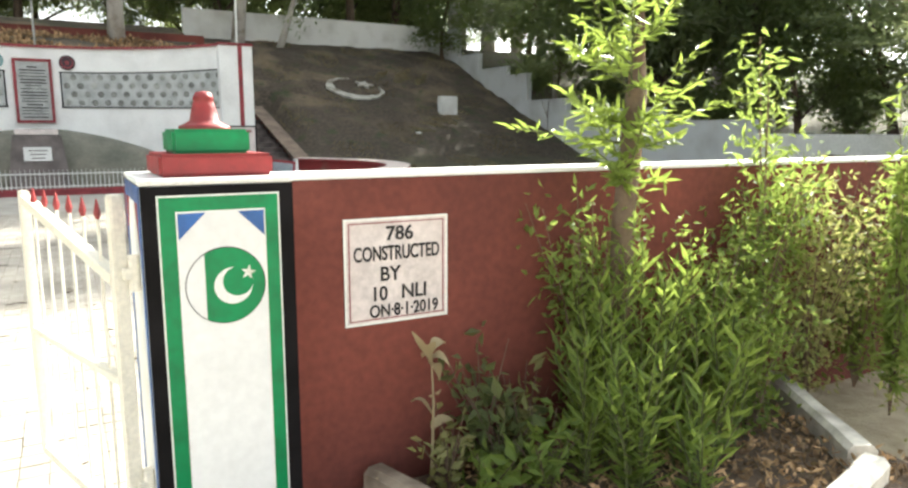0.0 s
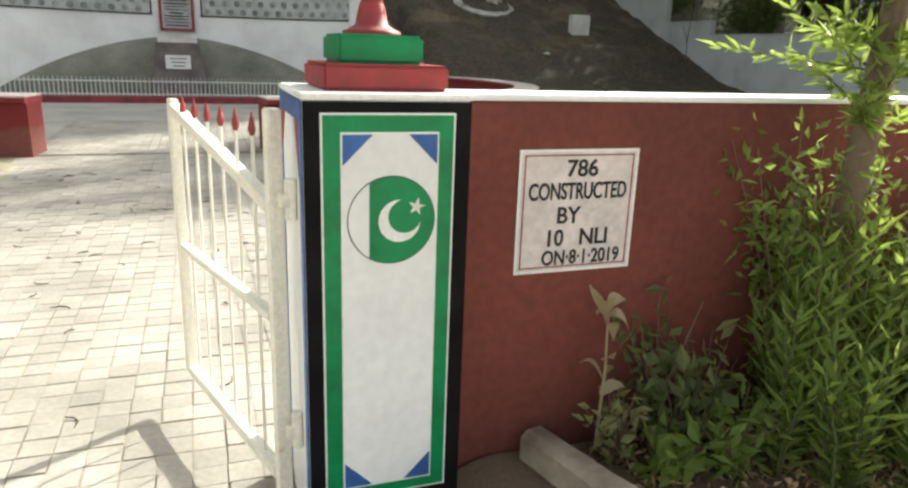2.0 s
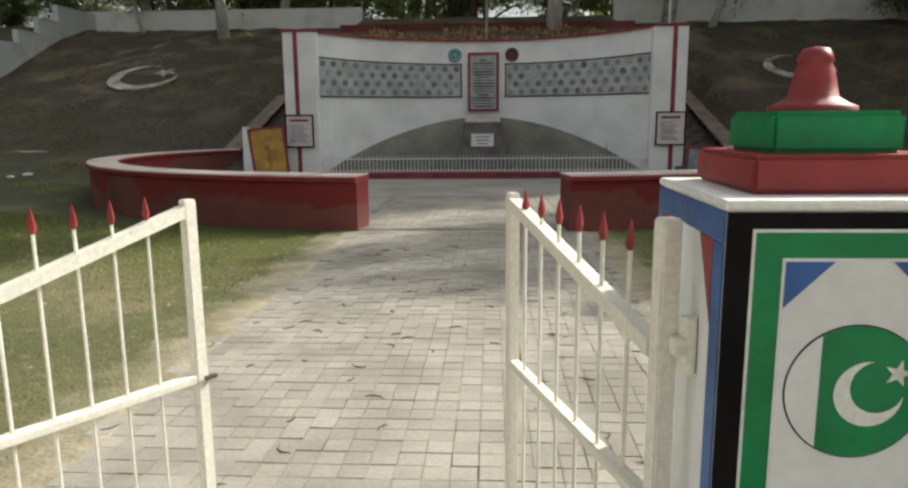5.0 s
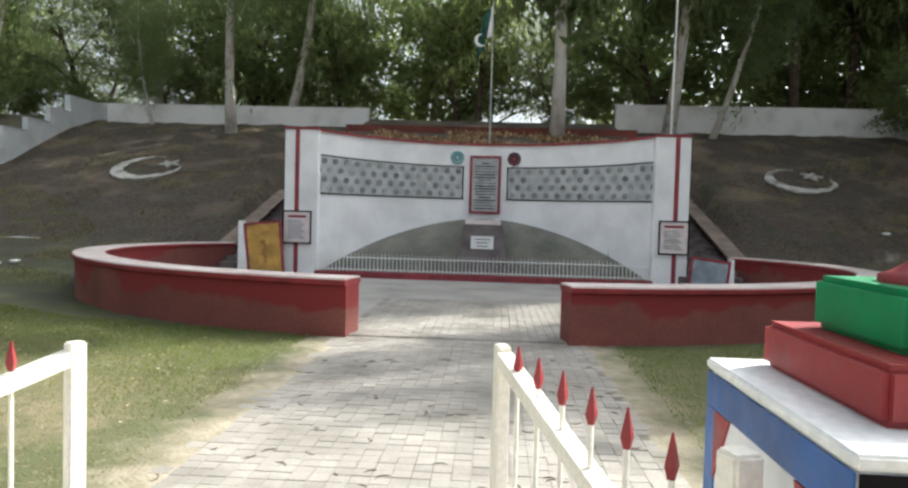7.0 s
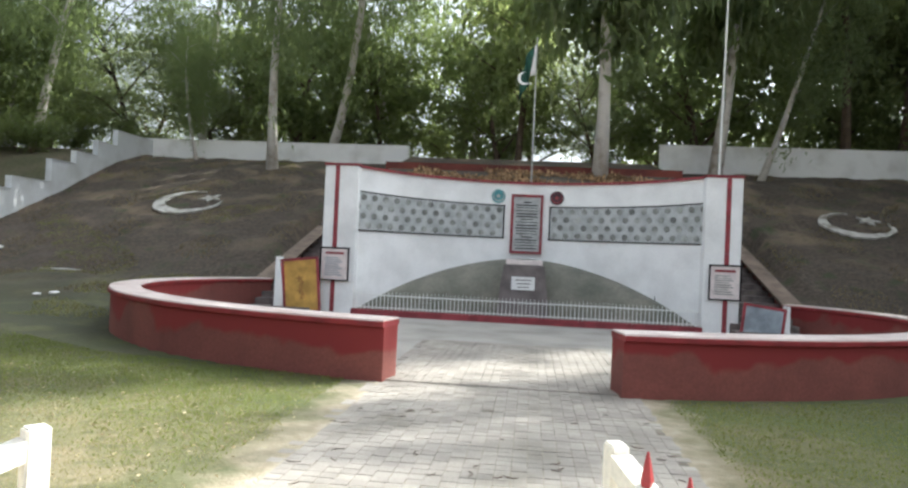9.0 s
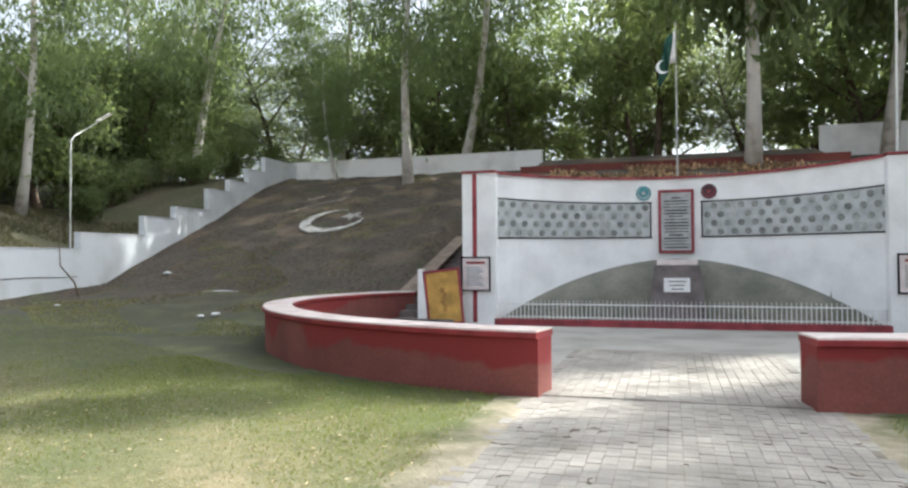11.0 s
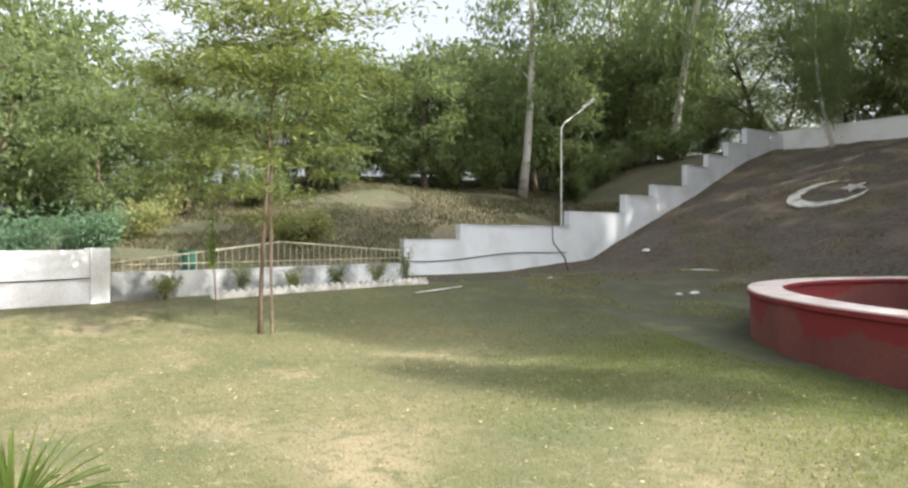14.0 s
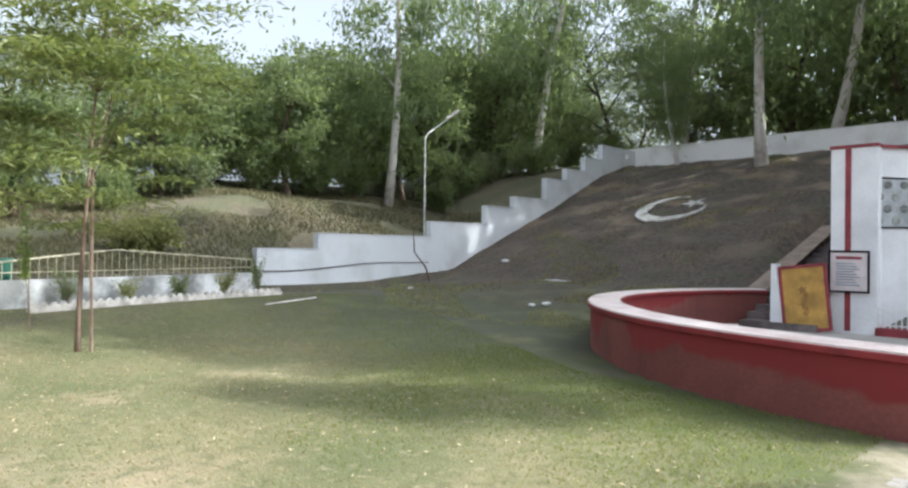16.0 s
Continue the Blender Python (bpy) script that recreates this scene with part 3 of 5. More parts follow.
def parapet(side):
    pts = OVAL if side < 0 else tuple((2 * CX - 0.15 - x + 0.0, y) for x, y in OVAL)
    path = curve_path(pts)
    ob = thing("parapet_wall", pts[0][0], pts[0][1], 0, "curved low brick-red parapet wall with a pale coping", "wall", "parapets round the forecourt")
    inv = Matrix.Translation((-pts[0][0], -pts[0][1], 0))
    o, i = (0.14, -0.34) if side < 0 else (-0.14, 0.34)      # the outer and the inner face
    e = 0.04 if side < 0 else -0.04
    b = sweep(path, ((i, -0.05), (o, -0.05), (o, 0.69), (i, 0.69)))
    b.transform(inv)
    part("body", b, PARAPET, ob)
    b = sweep(path, ((i - e, 0.69), (o + e, 0.69), (o + e * 1.3, 0.70), (o + e * 1.3, 0.755), (o + e, 0.765), (i - e, 0.765), (i - e * 1.3, 0.755), (i - e * 1.3, 0.70)))
    b.transform(inv)
    part("coping_edge", b, EDGE_RED, ob, "maroon painted coping edge")
    b = sweep(path, ((i - e, 0.762), (o + e, 0.762), (o + e * 0.8, 0.785), (i - e * 0.8, 0.785)))
    b.transform(inv)
    part("coping", b, PINK_TOP, ob, "worn pale pink coping")
    # the raking parapet beside the stairs
    s = -1 if side < 0 else 1
    X = -6.12 if s < 0 else 2 * CX - 0.15 + 6.12
    rake = thing("stair_parapet", X, 18.2, 0, "raking brick-red stair parapet with an earth-stained coping", "wall", "parapets round the forecourt")
    for nm, w, lo, hi, mt in (("body", 0.13, -0.9, 0.70, RED_WALL), ("coping", 0.24, 0.70, 0.785, RAKE)):
        bm = bmesh.new()
        prof = [(0.0, lo), (5.4, lo + 1.75), (5.4, hi + 1.66), (0.0, hi)]
        a = [bm.verts.new((-w, y, max(-0.05, z) if nm == "body" else z)) for y, z in prof]
        c = [bm.verts.new((w, y, max(-0.05, z) if nm == "body" else z)) for y, z in prof]
        bm.faces.new(a)
        bm.faces.new(c[::-1])
        for i in range(4):
            j = (i + 1) % 4
            bm.faces.new((a[j], a[i], c[i], c[j]))
        bmesh.ops.recalc_face_normals(bm, faces=bm.faces[:])
        part(nm, bm, mt, rake)
    # stairs
    st = thing("staircase", X, 16.8, 0, "narrow dark concrete staircase rising beside the monument", "stairs", "stairs beside the monument")
    for i in range(13):
        x0, x1 = (0.14, 1.75) if s < 0 else (-1.75, -0.14)
        part("step", box(x0, x1, 0.46 * i, 0.46 * i + 0.5, -0.05 if i < 3 else 0.15 * (i - 2), 0.15 * (i + 1), 0.01), DARK_STEP, st)
    return ob


parapet(-1)
parapet(1)
half = [(q[0], q[1]) for q in curve_path(OVAL)]
rim = half + [(-6.05, 19.6)]
rim = rim + [(2 * CX - 0.15 - x, y) for x, y in rim[::-1]]
bm = bmesh.new()
bm.faces.new([bm.verts.new((x, y, 0.0)) for x, y in rim][::-1])
ext = bmesh.ops.extrude_face_region(bm, geom=bm.faces[:])
for q in ext["geom"]:
    if isinstance(q, bmesh.types.BMVert):
        q.co.z = -0.08
bmesh.ops.recalc_face_normals(bm, faces=bm.faces[:])
struct("pavement_plaza", bm, PLAZA, "dusty grey concrete forecourt before the monument", "pavement")

# ---- monument ----
mon = thing("monument", 0.93, 17.3, 0, "white concave memorial wall with maroon trim", "monument")
MI = Matrix.Translation((-0.93, -17.3, 0))


def mp(name, bm, material, label="", smooth_=False, parent=None):
    bm.transform(MI)
    return part(name, bm, material, parent or mon, label, smooth_)


def arc(a0, a1, n, lift=0.0):
    """Points on the curved face from angle a0 to a1, lift metres in front of it."""
    out = []
    for i in range(n + 1):
        a = radians(a0 + (a1 - a0) * i / n)
        out.append((0.93 + (MON_R - lift) * math.sin(a), MON_Y + (MON_R - lift) * math.cos(a), 0.0, -math.sin(a), -math.cos(a)))
    return out


TOPZ = lambda a: 3.69 + 0.12 * (abs(a) / 45.8) ** 2


def arc_band(a0, a1, v0, v1, n, lift, thick):
    """A curved plate on the face; v0, v1 may be functions of the angle in degrees."""
    f0, f1 = (v0 if callable(v0) else (lambda a: v0)), (v1 if callable(v1) else (lambda a: v1))
    bm = bmesh.new()
    rows = []
    for i in range(n + 1):
        deg = a0 + (a1 - a0) * i / n
        a = radians(deg)
        row = []
        for r, v in ((MON_R - lift, f0(deg)), (MON_R - lift - thick, f0(deg)), (MON_R - lift - thick, f1(deg)), (MON_R - lift, f1(deg))):
            row.append(bm.verts.new((0.93 + r * math.sin(a), MON_Y + r * math.cos(a), v)))
        rows.append(row)
    for r, s in zip(rows, rows[1:]):
        for k in range(4):
            bm.faces.new((r[k], r[(k + 1) % 4], s[(k + 1) % 4], s[k]))
    bm.faces.new(rows[0][::-1])
    bm.faces.new(rows[-1])
    bmesh.ops.recalc_face_normals(bm, faces=bm.faces[:])
    return bm


mp("wall", arc_band(-45.8, 45.8, -0.05, TOPZ, 48, -0.45, 0.45), WHITE)
mp("coping", arc_band(-45.8, 45.8, TOPZ, lambda a: TOPZ(a) + 0.06, 48, -0.5, 0.56), MAROON, "maroon coping")
for s in (-1, 1):
    x0, x1 = sorted((0.93 + s * 4.32, 0.93 + s * 5.19))
    mp("pilaster", box(x0, x1, 17.28, 18.2, -0.05, 3.81, 0.012), WHITE)
    mp("pilaster_cap", box(x0 - 0.02, x1 + 0.02, 17.24, 18.24, 3.81, 3.87, 0.01), MAROON)
    c = 0.93 + s * 4.86
    mp("stripe", box(c - 0.055, c + 0.055, 17.262, 17.29, 0.05, 3.80, 0.003), MAROON, "maroon painted stripe")
# patterned panels
PATTERN = ((-45.2, -5.8), (5.8, 45.0))
for a0, a1 in PATTERN:
    pan = mp("panel", arc_band(a0, a1, 2.19, lambda a: 3.06 + 0.12 * (abs(a) / 45) ** 2, 24, 0.0, 0.02), PANEL, "pale tiled panel set with dark discs")
    for v0, v1 in ((2.16, 2.19), (lambda a: 3.06 + 0.12 * (abs(a) / 45) ** 2, lambda a: 3.09 + 0.12 * (abs(a) / 45) ** 2)):
        mp("border", arc_band(a0 - 0.3, a1 + 0.3, v0, v1, 24, 0.0, 0.03), BLACK, "", False, mon)
    for a in (a0, a1):
        mp("border", arc_band(a - 0.15, a + 0.15, 2.19, 3.06 + 0.12 * (abs(a) / 45) ** 2, 1, 0.0, 0.03), BLACK)
    base = bmesh.new()
    bmesh.ops.create_cone(base, segments=10, radius1=0.085, radius2=0.08, depth=0.02, cap_ends=True)
    dm = link_mesh("disc", base, DISC)
    for col in range(26):
        for row in range(4):
            if (col + row) % 2:
                continue
            a = radians(a0 + 1.2 + (a1 - a0 - 2.4) * col / 25)
            top = 3.06 + 0.12 * (abs(math.degrees(a)) / 45) ** 2
            ob = new("disc", dm)
            ob.parent = pan
            ob.matrix_basis = MI @ Matrix.Translation((0.93 + (MON_R - 0.026) * math.sin(a), MON_Y + (MON_R - 0.026) * math.cos(a), 2.19 + (top - 2.19) * (row + 0.5) / 4)) @ pose(0, 0, 0, 90, 0, -math.degrees(a))
# centre plaque and badges
pl = mp("plaque", box(0.53, 1.33, 19.22, 19.3, 1.80, 3.36, 0.006), PANEL, "tall grey plaque with rows of small writing")
b = ring(0.49, 1.37, 1.76, 3.40, 0.07, 0.05, Matrix.Translation((0, 19.24, 0)))
mp("plaque_frame", b, MAROON, "maroon plaque frame")
for i in range(17):
    w = (0.18, 0.3, 0.29, 0.31, 0.28, 0.3)[i % 6] if i else 0.12
    part("text_bar", box(-w, w, 1.905, 1.925, 3.2 - i * 0.08 - (0.03 if i % 4 < 2 else 0.018), 3.2 - i * 0.08), INK, pl)
for a, mt, lab in ((-7.4, TEAL, "teal round badge"), (7.4, DARK_RED, "dark maroon round badge")):
    r = radians(a)
    m = Matrix.Translation((0.93 + (MON_R - 0.01) * math.sin(r), MON_Y + (MON_R - 0.01) * math.cos(r), 3.33)) @ pose(0, 0, 0, 0, 0, -a)
    bd = mp("badge", plate(disc(0, 0, 0.19), 0.03, m), mt, lab)
    b2 = crescent_bm(0, 0, 0.15, 90, 0.01, MI @ m @ Matrix.Translation((0, -0.03, 0)), inner=0.86, shift=0.12)
    part("badge_rim", b2, PANEL if a < 0 else MAROON, bd)
    part("badge_mark", plate(star(0, 0, 0.08), 0.01, MI @ m @ Matrix.Translation((0, -0.03, 0))), PANEL if a < 0 else MAROON, bd)
# name boards on the pilasters
for s in (-1, 1):
    c = 0.93 + s * 4.82
    nb = mp("name_board", box(c - 0.36, c + 0.36, 17.20, 17.255, 0.86, 1.68, 0.004), SIGN_WHITE, "white name board framed in black and maroon")
    part("board_frame", ring(c - 0.38, c + 0.38, 0.84, 1.70, 0.035, 0.03, MI @ Matrix.Translation((0, 17.21, 0))), BLACK, nb)
    part("text_bar", box(c - 0.93 - 0.24, c - 0.93 + 0.24, -0.106, -0.098, 1.52, 1.58), MAROON, nb)
    for i in range(9):
        part("text_bar", box(c - 0.93 - 0.24, c - 0.93 + 0.1 + 0.1 * (i % 3) / 2, -0.106, -0.098, 1.42 - i * 0.055, 1.445 - i * 0.055), GREY_BLUE if s < 0 else DISC, nb)

# the mound at the foot of the wall
bm = bmesh.new()
rows = []
for i in range(41):
    deg = -43.5 + 87 * i / 40
    a = radians(deg)
    h = 0.12 + 1.52 * max(0.0, 1 - (abs(deg) / 43.5) ** 1.75)
    bulge = 1.05 * max(0.0, 1 - (abs(deg) / 43.5) ** 2) + 0.06
    rows.append([bm.verts.new((0.93 + (MON_R - bulge * math.cos(k * math.pi / 14)) * math.sin(a), MON_Y + (MON_R - bulge * math.cos(k * math.pi / 14)) * math.cos(a), h * math.sin(k * math.pi / 14) - 0.02)) for k in range(8)])
for r, s in zip(rows, rows[1:]):
    for k in range(7):
        bm.faces.new((r[k], s[k], s[k + 1], r[k + 1]))
bmesh.ops.recalc_face_normals(bm, faces=bm.faces[:])
mp("mound", bm, DOME, "rounded grey-green plaster mound", True)
# pedestal
ped = thing("pedestal", 0.93, 18.05, 0, "tapering grey-brown stone pedestal with a white tablet", "pedestal")
bm = box(-0.7, 0.7, -0.25, 0.45, 0, 1.46, 0.02)
for v in bm.verts:
    f = 1 - 0.26 * max(0, v.co.z - 0.2) / 1.26
    v.co.x *= f
part("body", bm, STONE, ped)
part("top_slab", box(-0.47, 0.47, -0.22, 0.3, 1.46, 1.60, 0.015), SIGN_WHITE, ped, "pale stone top slab")
part("tablet", box(-0.31, 0.29, -0.275, -0.23, 0.82, 1.16, 0.005), WHITE, ped, "white marble tablet")
for i in range(3):
    part("text_bar", box(-0.2 + 0.03 * i, 0.2 - 0.03 * i, -0.279, -0.273, 1.06 - 0.09 * i, 1.085 - 0.09 * i), STONE, ped)
# kerb and picket railing across the front
struct("trim_kerb", box(-3.42, 5.28, 17.22, 17.44, -0.05, 0.16, 0.012), MAROON, "low maroon kerb under the railing", "kerb")
rail = thing("picket_railing", 0.93, 17.33, 0.15, "low white metal picket railing on a maroon kerb", "railing")
for z in (0.05, 0.36):
    part("rail", box(-4.34, 4.34, -0.012, 0.012, z, z + 0.025), PAINT, rail)
pick = box(-0.011, 0.011, -0.008, 0.008, 0, 0.47)
for v in pick.verts:
    if v.co.z > 0.4:
        v.co.x *= 0.4
pm = link_mesh("picket", pick, PAINT)
for i in range(87):
    ob = new("picket", pm)
    ob.parent = rail
    ob.matrix_basis = Matrix.Translation((-4.3 + 8.6 * i / 86, -0.02, 0))


def easel_board(x, y, material, w, h, label, flip):
    e = thing("notice_board", x, y, 0.0, label, "notice board", rz=4 * flip)
    lean = pose(0, 0, 0.05, -6, -7 * flip, 0)
    part("board", plate(rect(-w / 2, w / 2, 0, h), 0.04, lean), material, e)
    part("frame", ring(-w / 2 - 0.05, w / 2 + 0.05, -0.05, h + 0.05, 0.06, 0.06, lean), MAROON, e, "maroon frame")
    side = bmesh.new()
    foot, head = -flip * (w / 2 + 0.04), -flip * (w / 2 + 0.04 + 0.16 * h)
    outer = -flip * (w / 2 + 0.08 + 0.2 * h)
    pts = [(outer, 0.0), (foot, 0.0), (head, h + 0.1), (outer + flip * 0.01, h + 0.1)]
    a = [side.verts.new((xx, 0.02, zz)) for xx, zz in pts]
    c = [side.verts.new((xx, 0.42, zz)) for xx, zz in pts]
    side.faces.new(a)
    side.faces.new(c[::-1])
    for i in range(4):
        side.faces.new((a[(i + 1) % 4], a[i], c[i], c[(i + 1) % 4]))
    bmesh.ops.recalc_face_normals(side, faces=side.faces[:])
    part("stand", side, WHITE, e, "white sloping masonry stand")
    if flip > 0:
        for k in range(6):
            part("painted_mark", plate(star(0.03 * math.sin(k * 2.1), h * 0.25 + k * 0.1, 0.07 + 0.02 * (k % 3), 20.0 * k), 0.004, lean @ Matrix.Translation((0, -0.041, 0))), mark_ink, e)
    return e


mark_ink = mat("brown_painted_mark", (0.30, 0.15, 0.035), 0.6, 0.2, 5, 40, 0.1)
easel_board(-4.565, 16.9, YELLOW, 0.84, 1.30, "yellow ochre notice board in a maroon frame on a white stand", 1)
easel_board(6.53, 16.9, GREY_BLUE, 0.86, 0.68, "blue-grey notice board in a dark frame on a white stand", -1)

# ---- gate ----
def paint_pillar(x, full):
    g = thing("gate_pillar", x, 0.0, 0, "square gate pillar painted green, white, black and blue" if full else "plain white square gate pillar", "pillar", "gate pillars")
    part("shaft", box(0, 0.483, 0, 0.5, -0.1, 1.395, 0.006), WHITE, g)
    part("top_slab", box(-0.004, 0.487, -0.004, 0.504, 1.395, 1.413, 0.004), PAINT, g, "white top slab")
    part("red_block", box(0.073, 0.443, 0.09, 0.46, 1.413, 1.488, 0.010), RED, g, "red painted cap block")
    part("green_block", box(0.125, 0.38, 0.145, 0.40, 1.488, 1.570, 0.010), GREEN, g, "green painted cap block")
    fin = bmesh.new()
    prof = ((0.088, 0), (0.088, 0.012), (0.072, 0.018), (0.050, 0.032), (0.043, 0.066), (0.037, 0.090), (0.032, 0.100), (0.036, 0.106), (0.033, 0.116), (0.025, 0.130), (0.0, 0.135))
    rr = [[fin.verts.new((0.252 + r * math.cos(k * math.tau / 20), 0.272 + r * math.sin(k * math.tau / 20), 1.568 + z)) for k in range(20)] for r, z in prof[:-1]]
    tip = fin.verts.new((0.252, 0.272, 1.568 + prof[-1][1]))
    for p, q in zip(rr, rr[1:]):
        for k in range(20):
            fin.faces.new((p[k], p[(k + 1) % 20], q[(k + 1) % 20], q[k]))
    for k in range(20):
        fin.faces.new((rr[-1][k], rr[-1][(k + 1) % 20], tip))
    part("finial", fin, RED, g, "red bell-shaped finial", True)
    if not full:
        return g
    F = lambda d: Matrix.Translation((0, -d, 0))
    part("black_face", plate(rect(0.002, 0.481, -0.05, 1.392), 0.003), BLACK, g, "black painted border")
    part("white_line", plate(rect(0.047, 0.433, 0.160, 1.362), 0.003, F(0.002)), PAINT, g)
    part("green_frame", plate(rect(0.053, 0.427, 0.166, 1.356), 0.003, F(0.004)), GREEN, g, "green painted frame")
    part("white_line", plate(rect(0.101, 0.383, 0.200, 1.31), 0.003, F(0.006)), PAINT, g)
    part("white_panel", plate(rect(0.105, 0.379, 0.205, 1.306), 0.003, F(0.0075)), WHITE, g, "white painted panel")
    for u, v, s, t in ((0.106, 1.304, 1, -1), (0.378, 1.304, -1, -1), (0.106, 0.207, 1, 1), (0.378, 0.207, -1, 1)):
        tri = [(u, v), (u + s * 0.085, v), (u, v + t * 0.085)]
        part("blue_corner", plate(tri if s * t > 0 else tri[::-1], 0.003, F(0.009)), BLUE, g)
    cu, cv, r = 0.246, 1.06, 0.126
    part("roundel_line", plate(disc(cu, cv, r + 0.003, 48), 0.002, F(0.010)), INK, g, "thin dark circle")
    part("roundel_white", plate(disc(cu, cv, r, 48), 0.002, F(0.0115)), WHITE, g)
    a = math.degrees(math.acos(-0.52))
    rg = part("roundel_green", plate(disc(cu, cv, r, 40, -a, a), 0.002, F(0.013)), GREEN, g, "green painted roundel")
    part("crescent", crescent_bm(cu + 0.022, cv - 0.002, 0.062, 40, 0.002, F(0.0152)), PAINT, rg)
    part("star", plate(star(cu + 0.072, cv + 0.038, 0.026, 78), 0.002, F(0.0152)), PAINT, rg)
    # inner side: white with a blue border and red corners
    S = Matrix.Rotation(radians(-90), 4, "Z")
    S = Matrix.Translation((0, 0.5, 0)) @ S
    part("side_border", plate(rect(0.002, 0.498, 1.335, 1.392), 0.003, S), BLUE, g, "blue painted border")
    part("side_border", plate(rect(0.445, 0.498, -0.05, 1.333), 0.003, S), BLUE, g)
    part("side_border", plate(rect(0.002, 0.05, -0.05, 1.333), 0.003, S), BLUE, g)
    part("red_corner", plate([(0.445, 1.333), (0.36, 1.333), (0.445, 1.17)][::-1], 0.004, S), RED, g)
    part("red_corner", plate([(0.05, 1.333), (0.12, 1.333), (0.05, 1.22)], 0.004, S), RED, g)
    return g


paint_pillar(1.617, True)
paint_pillar(-0.93, False)


def gate_leaf(hinge, tip, low, name_label, bars):
    d = Vector((tip[0] - hinge[0], tip[1] - hinge[1]))
    L = d.length
    g = thing("gate_leaf", hinge[0], hinge[1], 0.1, name_label, "gate", "gate leaves", rz=math.degrees(math.atan2(d.y, d.x)))
    z = lambda v: v - 0.1
    part("hinge_post", box(-0.022, 0.022, -0.022, 0.022, z(0.1), z(1.36), 0.005), CREAM, g)
    part("end_post", box(L - 0.042, L, -0.018, 0.018, z(0.15), z(1.315), 0.004), CREAM, g)
    slope = lambda u: low + (1.27 - low) * u / L
    bm = bmesh.new()
    p = [(0.03, slope(0.03)), (L - 0.043, slope(L - 0.043)), (L - 0.043, slope(L - 0.043) + 0.038), (0.03, slope(0.03) + 0.038)]
    a = [bm.verts.new((u, -0.02, z(v))) for u, v in p]
    c = [bm.verts.new((u, 0.02, z(v))) for u, v in p]
    bm.faces.new(a)
    bm.faces.new(c[::-1])
    for i in range(4):
        bm.faces.new((a[(i + 1) % 4], a[i], c[i], c[(i + 1) % 4]))
    bmesh.ops.recalc_face_normals(bm, faces=bm.faces[:])
    part("top_rail", bm, CREAM, g)
    part("middle_rail", box(0.03, L - 0.043, -0.02, 0.02, z(0.705), z(0.735), 0.004), CREAM, g)
    part("bottom_rail", box(0.03, L - 0.043, -0.02, 0.02, z(0.15), z(0.19), 0.004), CREAM, g)
    for i in range(bars):
        u = L * (0.85 - 0.695 * i / (bars - 1))
        top = 1.285
        br = part("bar", tube([(u, 0, z(0.19)), (u, 0, z(top - 0.02))], [0.0055, 0.0055], 6), CREAM, g)
        part("spear_tip", tube([(u, 0, z(top - 0.02)), (u, 0, z(top)), (u, 0, z(top + 0.05))], [0.007, 0.013, 0.002], 4), RED, br, "red spear tip")
    for zz in (0.35, 1.10):
        hg = part("hinge", tube([(-0.035, -0.035, z(zz - 0.06)), (-0.035, -0.035, z(zz + 0.06))], [0.018, 0.018], 10), CREAM, g)
        part("hinge_plate", box(-0.05, -0.02, -0.045, 0.0, z(zz - 0.02), z(zz + 0.02), 0.003), CREAM, hg)
    part("latch", tube([(L - 0.02, -0.03, z(0.72)), (L + 0.02, -0.03, z(0.72))], [0.008, 0.008], 6), DARK_BARK, g)
    return g


gate_leaf((1.555, 0.16), (1.26, 1.11), 1.05, "open cream metal gate leaf with red spear tips", 6)
gate_leaf((-0.37, 0.03), (0.235, 0.925), 0.95, "open cream metal gate leaf with red spear tips", 8)

# painted notice on the wall
sg = thing("painted_sign", 2.563, 0.168, 1.015, "white painted construction notice with black lettering", "sign")
part("panel", plate(rect(-0.219, 0.220, -0.206, 0.208), 0.004), SIGN_WHITE, sg)
part("border", ring(-0.226, 0.227, -0.213, 0.214, 0.009, 0.005), PAINT, sg)
part("border_line", ring(-0.207, 0.208, -0.195, 0.196, 0.004, 0.006), MAROON, sg)
for words, u, v, size, sq in (("786", 0.01, 0.155, 0.085, 1.0), ("CONSTRUCTED", 0.0, 0.073, 0.085, 0.645), ("BY", -0.035, -0.015, 0.085, 0.95), ("10", -0.085, -0.098, 0.085, 0.9), ("NLI", 0.075, -0.098, 0.085, 0.95), ("ON·8·1·2019", 0.03, -0.172, 0.075, 0.80)):
    lettering(words, size * 0.95, INK, sg, Matrix.Translation((u * 0.96, -0.0065, v * 0.95)), squeeze=sq)


# ---- things on the bank and beyond ----
def on_ground(x, y):
    return ground_z(x, y)


